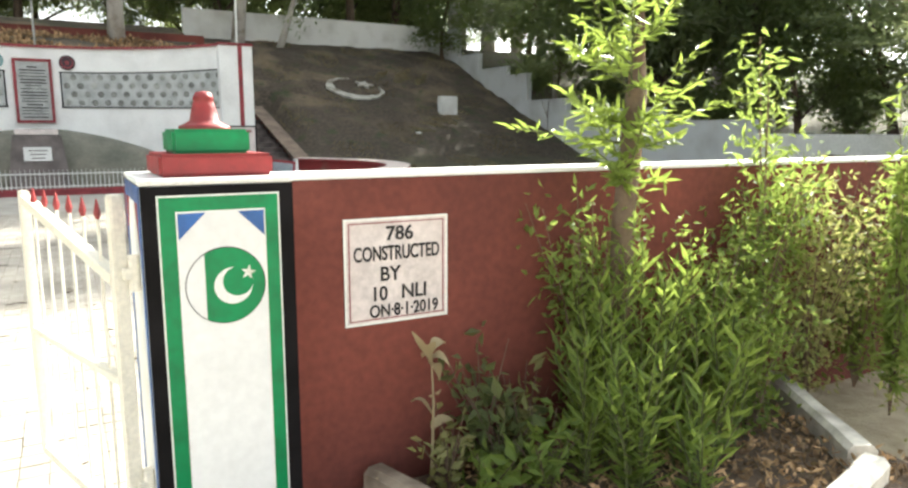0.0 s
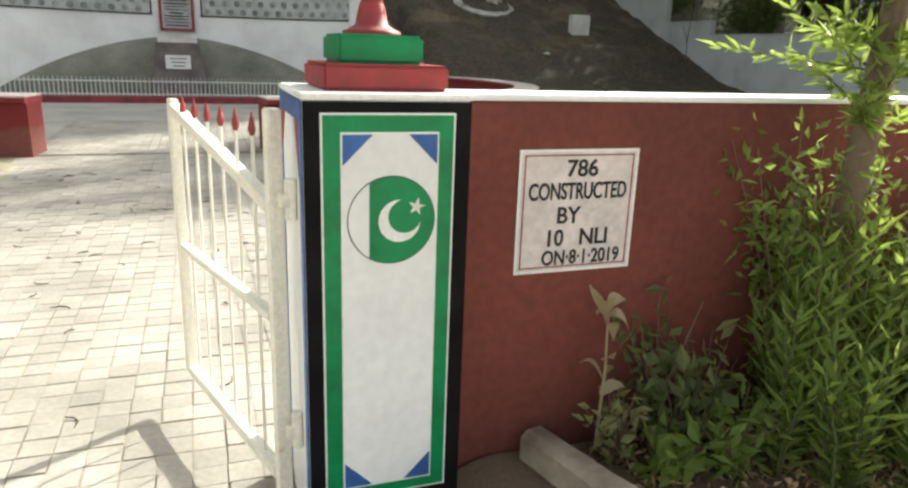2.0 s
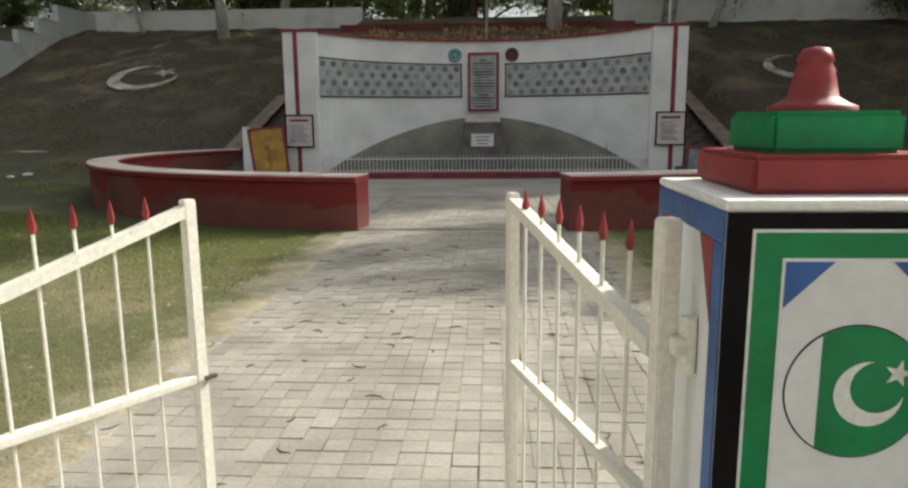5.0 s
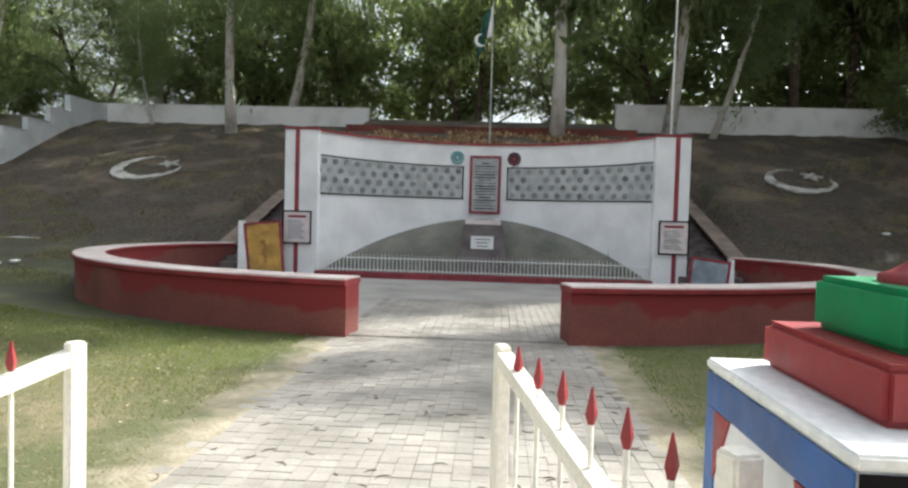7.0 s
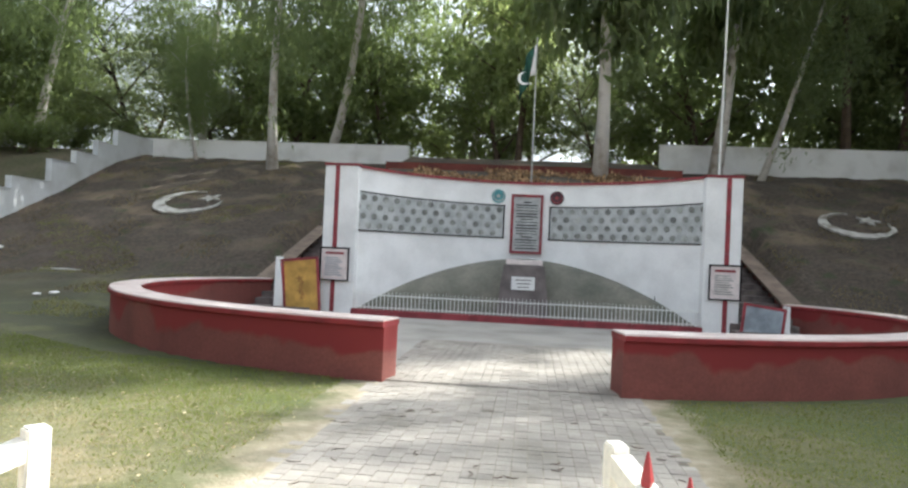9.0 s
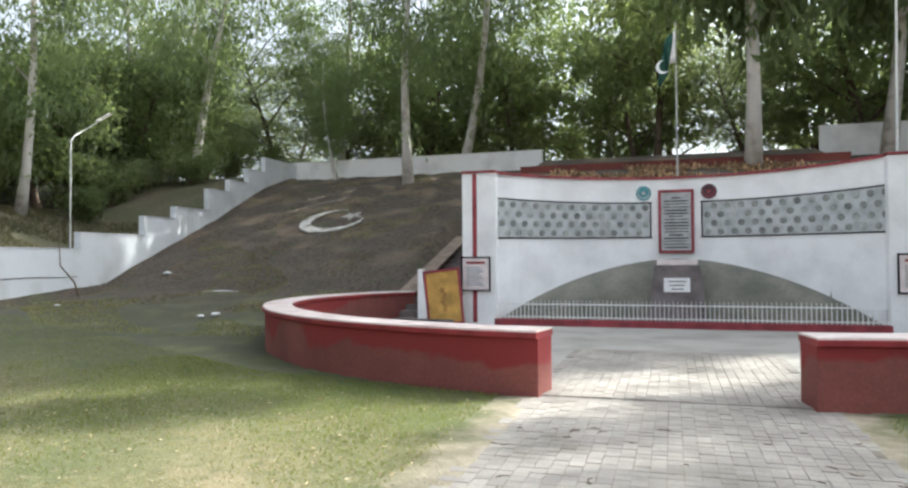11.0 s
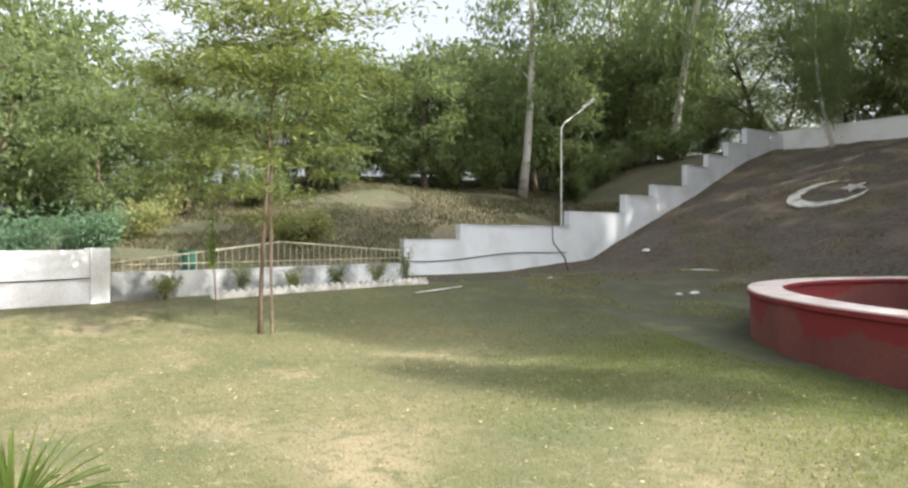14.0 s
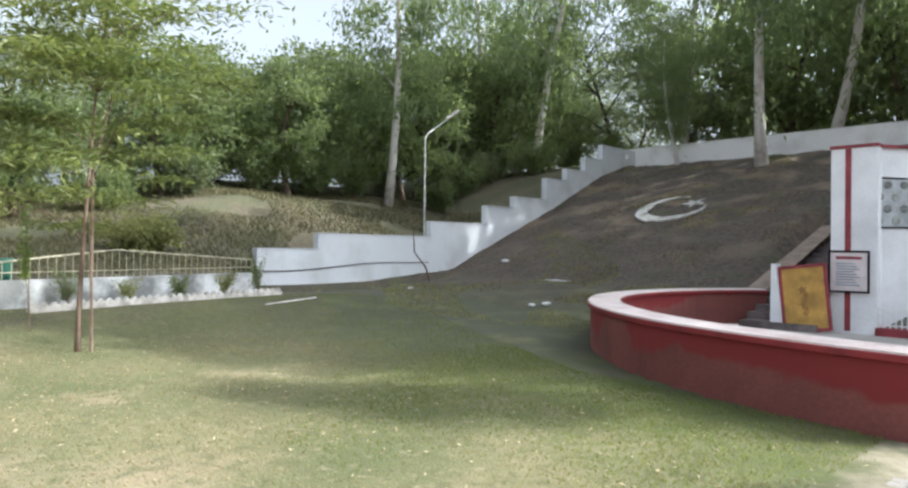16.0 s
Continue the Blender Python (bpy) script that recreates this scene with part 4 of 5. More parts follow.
def bank_emblem(x0, x1, y, mirrored):
    """A whitewashed stone crescent and star laid on the bank."""
    c, r = (x0 + x1) / 2, (x1 - x0) / 2
    z = on_ground(c, y)
    tilt = -math.degrees(math.atan2(bank(y + 0.5) - bank(y - 0.5), 1.0))
    e = thing("crescent_emblem", c, y, z + 0.03, "whitewashed stone crescent and star on the bank", "emblem", "emblems on the bank")
    e.matrix_basis = pose(c, y, z + 0.03, -90 - tilt, 0, 0)
    rag = 0.09 if mirrored else 0.05
    for nm, b in (("crescent", crescent_bm(0, 0, r, 48, 0.06, n=64, inner=0.84, shift=0.2)), ("star", plate(star(r * 0.5, r * 0.42, r * 0.36, 60), 0.06))):
        for v in b.verts:
            q = noise.noise_vector(Vector((v.co.x, c, v.co.z)) * 5.5)
            v.co.x += q.x * rag
            v.co.z += q.z * rag
        part(nm, b, ROUGH_WHITE, e)
    return e


bank_emblem(-12.7, -10.25, 24.2, False)
bank_emblem(10.65, 12.95, 24.4, True)

# flag and poles
fp = thing("flagpole", 1.0, 21.5, on_ground(1.0, 21.5), "thin grey flagpole behind the memorial wall", "flagpole")
part("pole", tube([(0, 0, 0), (0, 0, 4.6)], [0.03, 0.018], 10), STEEL, fp)
part("finial", tube([(0, 0, 4.6), (0, 0, 4.63), (0, 0, 4.68)], [0.02, 0.035, 0.005], 10), STEEL, fp)
flag = thing("flag", 1.0, 21.5, on_ground(1.0, 21.5), "dark green and white flag hanging limp on its pole", "flag")
for nm, t0, t1, mt in (("hoist", 0.0, 0.16, WHITE), ("field", 0.16, 1.0, DARK_GREEN)):
    bm = bmesh.new()
    rows = []
    for i in range(13):
        t = t0 + (t1 - t0) * i / 12
        rows.append([bm.verts.new((-0.03 - 0.42 * t ** 0.8 + 0.05 * math.sin(9 * t + s * 3), 0.06 * math.sin(14 * t + 2 * s), 4.45 - s * 0.95 - 0.85 * t ** 1.3)) for s in (0, 0.25, 0.5, 0.75, 1)])
    for r, s in zip(rows, rows[1:]):
        for k in range(4):
            bm.faces.new((r[k], r[k + 1], s[k + 1], s[k]))
    ob = part(nm, bm, mt, flag, "", True)
    ob.modifiers.new("cloth", "SOLIDIFY").thickness = 0.006
part("crescent", crescent_bm(-0.36, 3.35, 0.2, 20, 0.01, Matrix.Translation((0, -0.1, 0)), inner=0.85), WHITE, flag, "white crescent")
p2 = thing("tall_pole", 6.95, 23.0, on_ground(6.95, 23.0), "tall thin white pole beside the memorial wall", "pole")
part("pole", tube([(0, 0, -0.1), (0.1, 0, 8.5)], [0.045, 0.03], 10), PAINT, p2)

# street lamp behind the stepped wall
lamp = thing("street_lamp", -18.5, 18.9, on_ground(-18.5, 18.9) - 0.05, "thin grey street lamp with an angled arm", "street lamp")
z0 = on_ground(-18.5, 18.9)
part("pole", tube([(0, 0, 0), (0, 0, 5.8 - z0)], [0.036, 0.028], 10), STEEL, lamp)
arm = part("arm", tube([(0, 0, 5.75 - z0), (0.02, 0.12, 5.95 - z0), (0.1, 1.15, 6.65 - z0)], [0.028, 0.024, 0.022], 8), STEEL, lamp)
hd = box(-0.09, 0.09, -0.1, 0.62, -0.04, 0.05, 0.03)
hd.transform(Matrix.Translation((0.1, 1.1, 6.66 - z0)) @ pose(0, 0, 0, 33, 0, 0))
part("lamp_head", hd, KERB, arm, "pale lamp head")

# railing, edging and shrubs along the low side wall
A, B = Vector((-14.99, 3.2)), Vector((-16.93, 11.1))
dirv = (B - A).normalized()
sr = thing("wall_railing", A.x, A.y, 0.93, "faded yellow metal railing arched over the low wall", "railing", rz=math.degrees(math.atan2(dirv.y, dirv.x)))
LEN = (B - A).length
arch = lambda u: 0.20 + 0.16 * u / LEN + 0.34 * (1 - abs(2 * min(1, max(0, u / LEN)) - 1))
part("top_rail", tube([(LEN * i / 20, 0, arch(LEN * i / 20)) for i in range(21)], [0.022] * 21, 6), YELLOW_RAIL, sr)
part("lower_rail", tube([(0, 0, 0.16), (LEN, 0, 0.16)], [0.014, 0.014], 6), YELLOW_RAIL, sr)
for i in range(46):
    u = LEN * (i + 0.5) / 46
    part("bar", tube([(u, 0, 0), (u, 0, arch(u))], [0.009, 0.009], 5), YELLOW_RAIL, sr)
ed = box(-0.1, 0.1, -0.05, 0.05, -0.1, 0.1, 0.01)
ed.transform(pose(0, 0, 0.05, 0, 45, 0))
edm = link_mesh("edging_brick", ed, KERB)
P0, P1 = Vector((-14.6, 5.2)), Vector((-16.0, 11.3))
edging = thing("brick_edging", P0.x, P0.y, on_ground(P0.x, P0.y), "whitewashed brick edging set on end in a zigzag", "edging")
for i in range(34):
    q = P0.lerp(P1, i / 33)
    ob = new("edging_brick", edm)
    ob.parent = edging
    ob.matrix_basis = Matrix.Translation((q.x - P0.x, q.y - P0.y, on_ground(q.x, q.y) - on_ground(P0.x, P0.y))) @ pose(0, 0, 0, 0, 0, 100 + random.uniform(-8, 8))
bar = thing("white_pipe", -14.2, 10.6, on_ground(-14.2, 10.6) + 0.03, "thin white pipe lying on the lawn", "pipe", rz=115)
part("pipe", tube([(-1.1, 0, 0), (1.1, 0, 0.02)], [0.022, 0.022], 8), KERB, bar)
stick = thing("dry_stick", -16.75, 17.0, on_ground(-16.75, 17.0), "thin dark dry sapling leaning on the white wall", "sapling")
part("stem", tube([(0.3, 0.3, -0.05), (0.28, 0.1, 0.5), (0.1, -0.25, 1.0), (0.1, -0.3, 2.1)], [0.03, 0.025, 0.02, 0.008], 6), DARK_BARK, stick)
twig = thing("dry_stick", 18.35, 20.4, on_ground(18.35, 20.4), "thin dark dry sapling leaning on the white wall", "sapling")
part("stem", tube([(0, 0, -0.05), (0.02, 0.1, 0.6), (0, -0.05, 1.5)], [0.025, 0.02, 0.008], 6), DARK_BARK, twig)
part("branch", tube([(0.02, 0.1, 0.6), (0.0, 0.4, 1.1), (0.02, 0.55, 1.5)], [0.014, 0.01, 0.005], 5), DARK_BARK, twig)
stk = thing("fallen_branch", -12.2, 18.4, on_ground(-12.2, 18.4) + 0.03, "pale bare branch lying on the lower bank", "branch", rz=8)
part("branch", tube([(-0.6, 0, 0), (0.0, 0.04, 0.02), (0.55, 0, 0.01)], [0.02, 0.03, 0.015], 6), STAINED, stk)
for k, (x, y, s) in enumerate(((-10.67, 15.38, 0.15), (-10.32, 15.56, 0.2), (-15.19, 19.62, 0.22), (-15.71, 15.77, 0.13), (12.6, 20.3, 0.2))):
    st = bmesh.new()
    bmesh.ops.create_icosphere(st, subdivisions=2, radius=s * 0.65)
    for v in st.verts:
        v.co *= 1 + 0.35 * noise.noise(v.co * 6 + Vector((k, 0, 0)))
        v.co.z *= 0.38
    ob = new("stone", link_mesh("stone", st, STAINED))
    ob.location = (x, y, on_ground(x, y) + s * 0.2)
    tagged(ob, "pale whitewashed stone lying on the lawn", "stone", "stones on the lawn")
mk = thing("marker_block", 14.8, 22.2, on_ground(14.8, 22.2) - 0.1, "small whitewashed block on the bank", "marker")
part("block", box(-0.35, 0.35, -0.2, 0.2, 0, 0.75, 0.03), STAINED, mk)


wire = thing("wall_cable", -16.86, 11.3, 0, "thin dark cable sagging along the white wall", "cable")
part("cable", tube([(0, 0.9 * i, 0.98 + 0.035 * i - 0.05 * math.sin(i * 1.1)) for i in range(8)], [0.012] * 8, 5), INK, wire)
wire = thing("wall_cable", -14.83, 3.0, 0, "thin dark cable sagging along the white wall", "cable")
part("cable", tube([(0.02 + 0.145 * i, -1.0 * i, 0.86 - 0.03 * math.sin(i)) for i in range(6)], [0.012] * 6, 5), INK, wire)


pst = thing("roadside_block", -24.5, 9.85, on_ground(-24.5, 9.85) - 0.1, "faded pinkish painted block among dry grass", "block")
part("block", box(-0.25, 0.25, -0.2, 0.2, 0, 0.8, 0.05), FADED_PINK, pst)


bin_ = thing("green_bin", -16.1, 5.0, on_ground(-16.1, 5.0) - 0.06, "small dark green bin behind the yellow railing", "bin")
body = bmesh.new()
bmesh.ops.create_cone(body, cap_ends=True, segments=18, radius1=0.15, radius2=0.19, depth=1.0, matrix=Matrix.Translation((0, 0, 0.5)))
part("body", body, DARK_GREEN, bin_)
rim = bmesh.new()
bmesh.ops.create_cone(rim, cap_ends=True, segments=18, radius1=0.205, radius2=0.195, depth=0.05, matrix=Matrix.Translation((0, 0, 1.02)))
part("lid", rim, DARK_GREEN, bin_)


# ---- trees ----
def limb_tree(rng, height, trunk_r, crown_z, crown_r, clumps, per, leaf_l, leaf_w, wood, foliage, name, lean=0.3, droop=0.4, spread=0.62, squash=1.0, flat=0.7, forks=7, base_white=False):
    """A tapered trunk with limbs, and a crown of small leaves in clumps round the limb ends."""
    t = thing(name)
    pts, rad = [], []
    ph = rng.uniform(0, 6)
    for i in range(8):
        f = i / 7
        pts.append((lean * math.sin(f * 2.2 + ph) * f * 2, lean * math.cos(f * 1.7 + ph) * f * 2, height * 0.86 * f - 0.15))
        rad.append(trunk_r * (1.25 if i == 0 else 1) * (1 - 0.8 * f))
    bm = tube(pts, rad, 9)
    ends = []
    for k in range(forks):
        f = rng.uniform(crown_z / height, 0.85)
        i = min(6, int(f / 0.86 * 7)) if f < 0.86 else 6
        p = Vector(pts[i]).lerp(Vector(pts[i + 1]), 0.5)
        az = k * 2.4 + rng.uniform(-0.4, 0.4)
        reach = crown_r * rng.uniform(0.5, 0.95)
        e = p + Vector((math.cos(az) * reach, math.sin(az) * reach, reach * rng.uniform(0.25, 0.9)))
        mdl = p.lerp(e, 0.5) + Vector((0, 0, reach * 0.1))
        r0 = trunk_r * 0.42 * (1 - 0.5 * f)
        tube([p, mdl, e], [r0, r0 * 0.6, r0 * 0.2], 5, bm)
        ends += [mdl, e]
    part("trunk", bm, wood, t, "", True)
    cz, hz = (crown_z + height) / 2, (height - crown_z) / 2
    centres = []
    for k in range(clumps):
        if k < len(ends):
            c = np.array(ends[k])
        else:
            d = rng.normal(size=3)
            d /= np.linalg.norm(d)
            c = np.array((0, 0, cz)) + d * np.array((crown_r, crown_r, hz * squash)) * rng.uniform(0.5, 1.0)
        n = int(per * rng.uniform(0.5, 1.4))
        o = rng.normal(size=(n, 3)) * spread * np.array((1, 1, flat)) * rng.uniform(0.6, 1.3)
        if droop > 0.6:
            o[:, 2] = -np.abs(o[:, 2]) * 2.0
        centres.append(c + o)
    v, f = leaves(np.concatenate(centres), leaf_l, leaf_w, rng, droop, level=1.0 if flat > 0.2 else 0.4)
    soup("crown", v.tolist(), f.tolist(), foliage, t, "")
    return t


rng = np.random.default_rng(5)
GUMS = [limb_tree(rng, 20, 0.23, 2.9, 3.3, 170, 62, 0.34, 0.10, BARK, GUM, "gum_tree", q, 1.0, 0.5) for q in (0.5, 1.0, 0.75)]
TALLS = [limb_tree(rng, 20, 0.25, 4.3, 4.2, 400, 62, 0.52, 0.2, BARK, GUM, "gum_tree", 0.6, 0.9, 0.55)]
DARKS = [limb_tree(rng, 20, 0.2, 2.4, 4.2, 150, 64, 0.48, 0.2, DARK_BARK, CANOPY, "broadleaf_tree", 0.9, 0.4, 0.55, forks=12)]
STREAK_TREE = [limb_tree(rng, 22.4, 0.1, 19.0, 0.75, 40, 60, 0.3, 0.13, BARK, GUM, "gum_tree", 0.1, 0.5, 0.28)]
BROADS = [limb_tree(rng, 8.5, 0.22, 0.9, 3.9, 150, 48, 0.30, 0.165, DARK_BARK, DENSE, "broadleaf_tree", 0.7, 0.3, 0.42, forks=11) for _ in range(2)]
ACACIAS = [limb_tree(rng, 8.0, 0.16, 1.2, 3.8, 150, 82, 0.27, 0.07, DARK_BARK, FEATHER, "acacia_tree", 0.8, 0.08, 0.62, flat=0.13, forks=12) for _ in range(2)]
LABELS = {"gum_tree": ("tall pale-trunked gum tree with drooping leaves", "tree", "gum trees"), "broadleaf_tree": ("dense dark green tree with low branches", "tree", "trees beyond the walls"), "acacia_tree": ("feathery light green acacia tree", "tree", "trees beyond the walls")}
first = set()


def plant(kinds, i, x, y, s, turn, dz=-0.1, sz=None, tip=0.0):
    ob = kinds[i % len(kinds)]
    m = pose(x, y, on_ground(x, y) + dz, 0, tip, 0) @ pose(0, 0, 0, 0, 0, turn)
    if ob.name not in first:
        first.add(ob.name)
        ob.matrix_basis = m
        t = ob
        tagged(ob, *LABELS[ob.name.split(".")[0]])
    else:
        t = copy_thing(ob, m)
    t.scale = (s, s, sz or s)
    return t


# The last two, far back, are added to shade the bank.
for i, (x, y, s, tip) in enumerate(((-10.05, 28.6, 0.95, 0), (-8.75, 32.2, 1.0, 8), (-22.0, 29.8, 1.0, 6), (-23.0, 20.9, 0.85, 4), (-14.27, 30.2, 0.4, -6), (-30, 34, 1.1, 5), (10.3, 29.6, 0.62, 20), (-17, 36, 1.0, -4), (-26, 33, 0.9, 9), (-2.5, 38.5, 1.1, 5), (-7, 39, 1.1, -6))):
    plant(GUMS, i, x, y, s, 73 * i, tip=tip)
# A bare stem with one high clump, added to cast a streak of shade.
plant(STREAK_TREE, 0, 21.0, 23.5, 1.0, 0)
# A row beyond the right wall, added to cast the far lawn's shade.
for i, (x, y) in enumerate(((20.6, 32.0), (21.0, 36.0), (23.9, 34.2), (24.5, 38.2), (27.5, 36.2), (28.1, 40.2), (31.1, 38.6), (21.8, 39.6), (31.8, 42.6))):
    plant(TALLS, i, x, y, 1.35, 61 * i, -0.1, 1.6)
# The last two, beyond the right wall, are added to shade lawn and path.
for i, (x, y, s, sz, tip) in enumerate(((3.34, 24.3, 0.95, 1.12, 2), (8.4, 29.4, 1.0, 1.35, 4), (20.9, 14.6, 0.8, 0.75, 0), (22.4, 20.3, 0.68, 1.0, 0))):
    plant(TALLS, i, x, y, s, 61 * i + 20, -0.1, sz, tip)
# Added beyond the back wall to keep sun off bank and stepped wall.
for i, (x, y, s, sz) in enumerate(((15.0, 33.0, 1.1, 1.5), (18.0, 34.5, 1.15, 1.5), (16.6, 38.0, 1.25, 1.6), (0.2, 34.8, 0.9, 1.1))):
    plant(DARKS, i, x, y, s, 61 * i + 20, -0.1, sz)
plant(BROADS, 0, 18.0, 28.6, 0.5, 40)
k = 0
for row, (y, step) in enumerate(((36.0, 5.4), (43.0, 6.5))):
    for j in range(int(78 / step)):
        x = -44 + j * step + rng.uniform(-1.2, 1.2)
        if row == 0 and -26 < x < -22:
            continue
        plant(BROADS if k % 4 else ACACIAS, k, x, y + rng.uniform(-1.5, 1.5), rng.uniform(0.85, 1.2) * (1, 1.2)[row], rng.uniform(0, 360))
        k += 1
for x, y, s in ((-26, 14, 0.68), (-28, 20, 0.8), (-27, 8.5, 0.8), (-31, 3, 1.0), (-27, 27, 1.0), (-33, 11, 0.9), (-34, 18, 0.72), (-35, 25, 1.05), (-30, -3, 0.9), (-38, -6, 1.1), (-40, 4, 1.0), (-42, 14, 0.8), (-25.5, 24, 0.9), (-24.8, 1.5, 0.75), (-23.5, -4, 0.8), (-24.6, 17, 0.72), (-25.5, 12.2, 0.7), (-29.5, 15.5, 0.8), (-30, 22.5, 0.85), (-25, 29.5, 0.85), (-21.3, 36.0, 1.1), (-23.2, 4.6, 0.55), (-25.2, 7.2, 0.6), (-26.5, -0.5, 0.6), (-29, 2.5, 0.8)):
    plant(BROADS if (k % 3) else ACACIAS, k, x, y, s, rng.uniform(0, 360), -0.3)
    k += 1
# The last three are added to throw shade on the right lawn.
for x, y, s in ((21.2, 7.2, 0.62), (21.4, 11.6, 0.62), (22, 9, 0.9), (24, 14, 1.1), (25, 2, 1.0), (28, 20, 1.2), (22, 25, 1.1), (30, 8, 1.3), (14, -0.5, 0.6), (17, 3, 0.75), (33, 28, 1.3), (32, -3, 1.2), (26, 33, 1.2), (20.8, 16.8, 1.5), (21.6, 13.6, 1.35), (22.6, 19.8, 1.6)):
    plant(ACACIAS if (k % 3) else BROADS, k, x, y, s, rng.uniform(0, 360), -0.2)
    k += 1

# the young tree on the lawn
yt = limb_tree(np.random.default_rng(9), 6.2, 0.045, 1.8, 2.2, 70, 170, 0.19, 0.048, YOUNG_BARK, SPRAY, "young_tree", 0.12, 0.1, 0.37, flat=0.12, forks=14)
yt.matrix_basis = pose(-11.3, 4.95, -0.02)
tagged(yt, "slender young acacia tree with two thin stems", "tree")
part("stem", tube([(0.17, 0.15, -0.1), (0.14, 0.14, 1.4), (0.28, 0.1, 2.8), (0.5, 0.3, 4.0)], [0.032, 0.028, 0.022, 0.012], 7), YOUNG_BARK, yt)


def shrub(name, x, y, z, rng, h, r, n, ll, lw, foliage, label, category, stems=7, droop=0.2, group="", up=0.0, low=0.25, bushy=0.13, thick=0.011):
    s = thing(name, x, y, z, label, category, group)
    cs = []
    for i in range(stems):
        a = rng.uniform(0, math.tau)
        rr = r * rng.uniform(0.2, 0.95)
        top = Vector((math.cos(a) * rr, math.sin(a) * rr, h * rng.uniform(0.6, 1.05)))
        mdl = Vector((top.x * 0.35, top.y * 0.35, top.z * 0.5))
        part("stem", tube([(0, 0, -0.05), mdl, top], [thick, thick * 0.7, thick * 0.3], 5), YOUNG_BARK, s)
        per = n // stems
        t = rng.uniform(low, 1.0, per) ** 0.8
        base = np.array([(Vector((0, 0, 0)).lerp(mdl, q * 2) if q < 0.5 else mdl.lerp(top, q * 2 - 1)) for q in t])
        cs.append(base + rng.normal(size=(per, 3)) * r * bushy)
    v, f = leaves(np.concatenate(cs), ll, lw, rng, droop - up)
    soup("foliage", v.tolist(), f.tolist(), foliage, s)
    return s


def shoot_bush(name, x, y, z, rng, h, r, shoots, step, ll, lw, foliage, label, category, group):
    """Upright shoots, each set with rows of lance-shaped leaves that point out and up."""
    s = thing(name, x, y, z, label, category, group)
    at, way = [], []
    for i in range(shoots):
        a, rr, hh = rng.uniform(0, math.tau), r * rng.uniform(0.1, 1.0), h * rng.uniform(0.55, 1.05)
        foot = Vector((math.cos(a) * rr * 0.3, math.sin(a) * rr * 0.3, -0.04))
        top = Vector((math.cos(a) * rr, math.sin(a) * rr, hh))
        mid = foot.lerp(top, 0.5) + Vector((math.cos(a), math.sin(a), 0)) * -0.03
        part("stem", tube([foot, mid, top], [0.006, 0.0045, 0.002], 5), GREEN_STEM, s)
        for k in range(int(hh / step)):
            f = 0.12 + 0.88 * k * step / hh
            p = foot.lerp(mid, f * 2) if f < 0.5 else mid.lerp(top, f * 2 - 1)
            b = k * 2.4 + i
            lift = 0.45 + 0.7 * f + rng.uniform(-0.25, 0.25)
            at.append(p)
            way.append((math.cos(b), math.sin(b), lift))
    v, f = leaves(np.array(at), ll, lw, rng, 0.0, dirs=way)
    soup("foliage", v.tolist(), f.tolist(), foliage, s)
    return s


# shrubs by the side wall
for i, (x, y, h) in enumerate(((-16.0, 10.7, 1.1), (-15.75, 9.6, 0.7), (-15.5, 8.4, 0.65), (-15.2, 7.2, 0.6), (-15.1, 5.9, 0.75), (-14.8, 4.2, 0.6))):
    shrub("garden_shrub", x, y, on_ground(x, y), rng, h, 0.4, 520, 0.08, 0.025, DRY_LEAF if i % 2 else DENSE, "small dark shrub by the stained low wall", "shrub", group="shrubs by the side wall")
for i, (x, y, h) in enumerate(((-20, 2, 1.3), (-22, 0, 1.5), (-20.3, 0.4, 1.5), (-19.6, 3.5, 1.0), (-21, 4.5, 1.0), (-24, 6, 1.2), (-19.5, 9, 0.8), (-28, -1, 2.2), (-30, 5, 2.4), (-27, 11, 2.0), (-33, -6, 2.6), (-34, 1, 2.6), (-29, 16, 2.2), (-31, 22, 2.4), (-26, -7, 2.2), (-25, 20.5, 1.9), (-23.5, 26, 2.0), (-27.5, 24, 2.4), (-21.5, 29.0, 1.7), (-25.5, 30.5, 2.4), (-29, 28, 2.6), (-23, 34, 2.2), (-19.5, 33.5, 1.9), (-33, 27, 2.6), (-26.5, 17, 2.2), (-27.5, 13.5, 2.3), (-26.8, 21.6, 2.2), (-25.3, 26.8, 2.0), (-24.2, 9.8, 1.3), (-24.6, 12.6, 1.5), (-25.0, 15.6, 1.7), (-25.4, 18.6, 1.7), (-23.6, 5.0, 1.2), (-25.0, 2.8, 1.7), (-22.6, 23.6, 1.2), (-23.5, 28.5, 1.5))):
    shrub("thicket_bush", x, y, on_ground(x, y), rng, h, 1.1 + h * 0.35, 2600, 0.13 + 0.03 * (i > 4), 0.06 + 0.02 * (i > 4), SCRUB if i < 4 else (DRY_LEAF if i < 7 else (DENSE, DENSE, FEATHER)[i % 3]), "green scrub bush beyond the side wall", "bush", 12, group="scrub beyond the side wall")

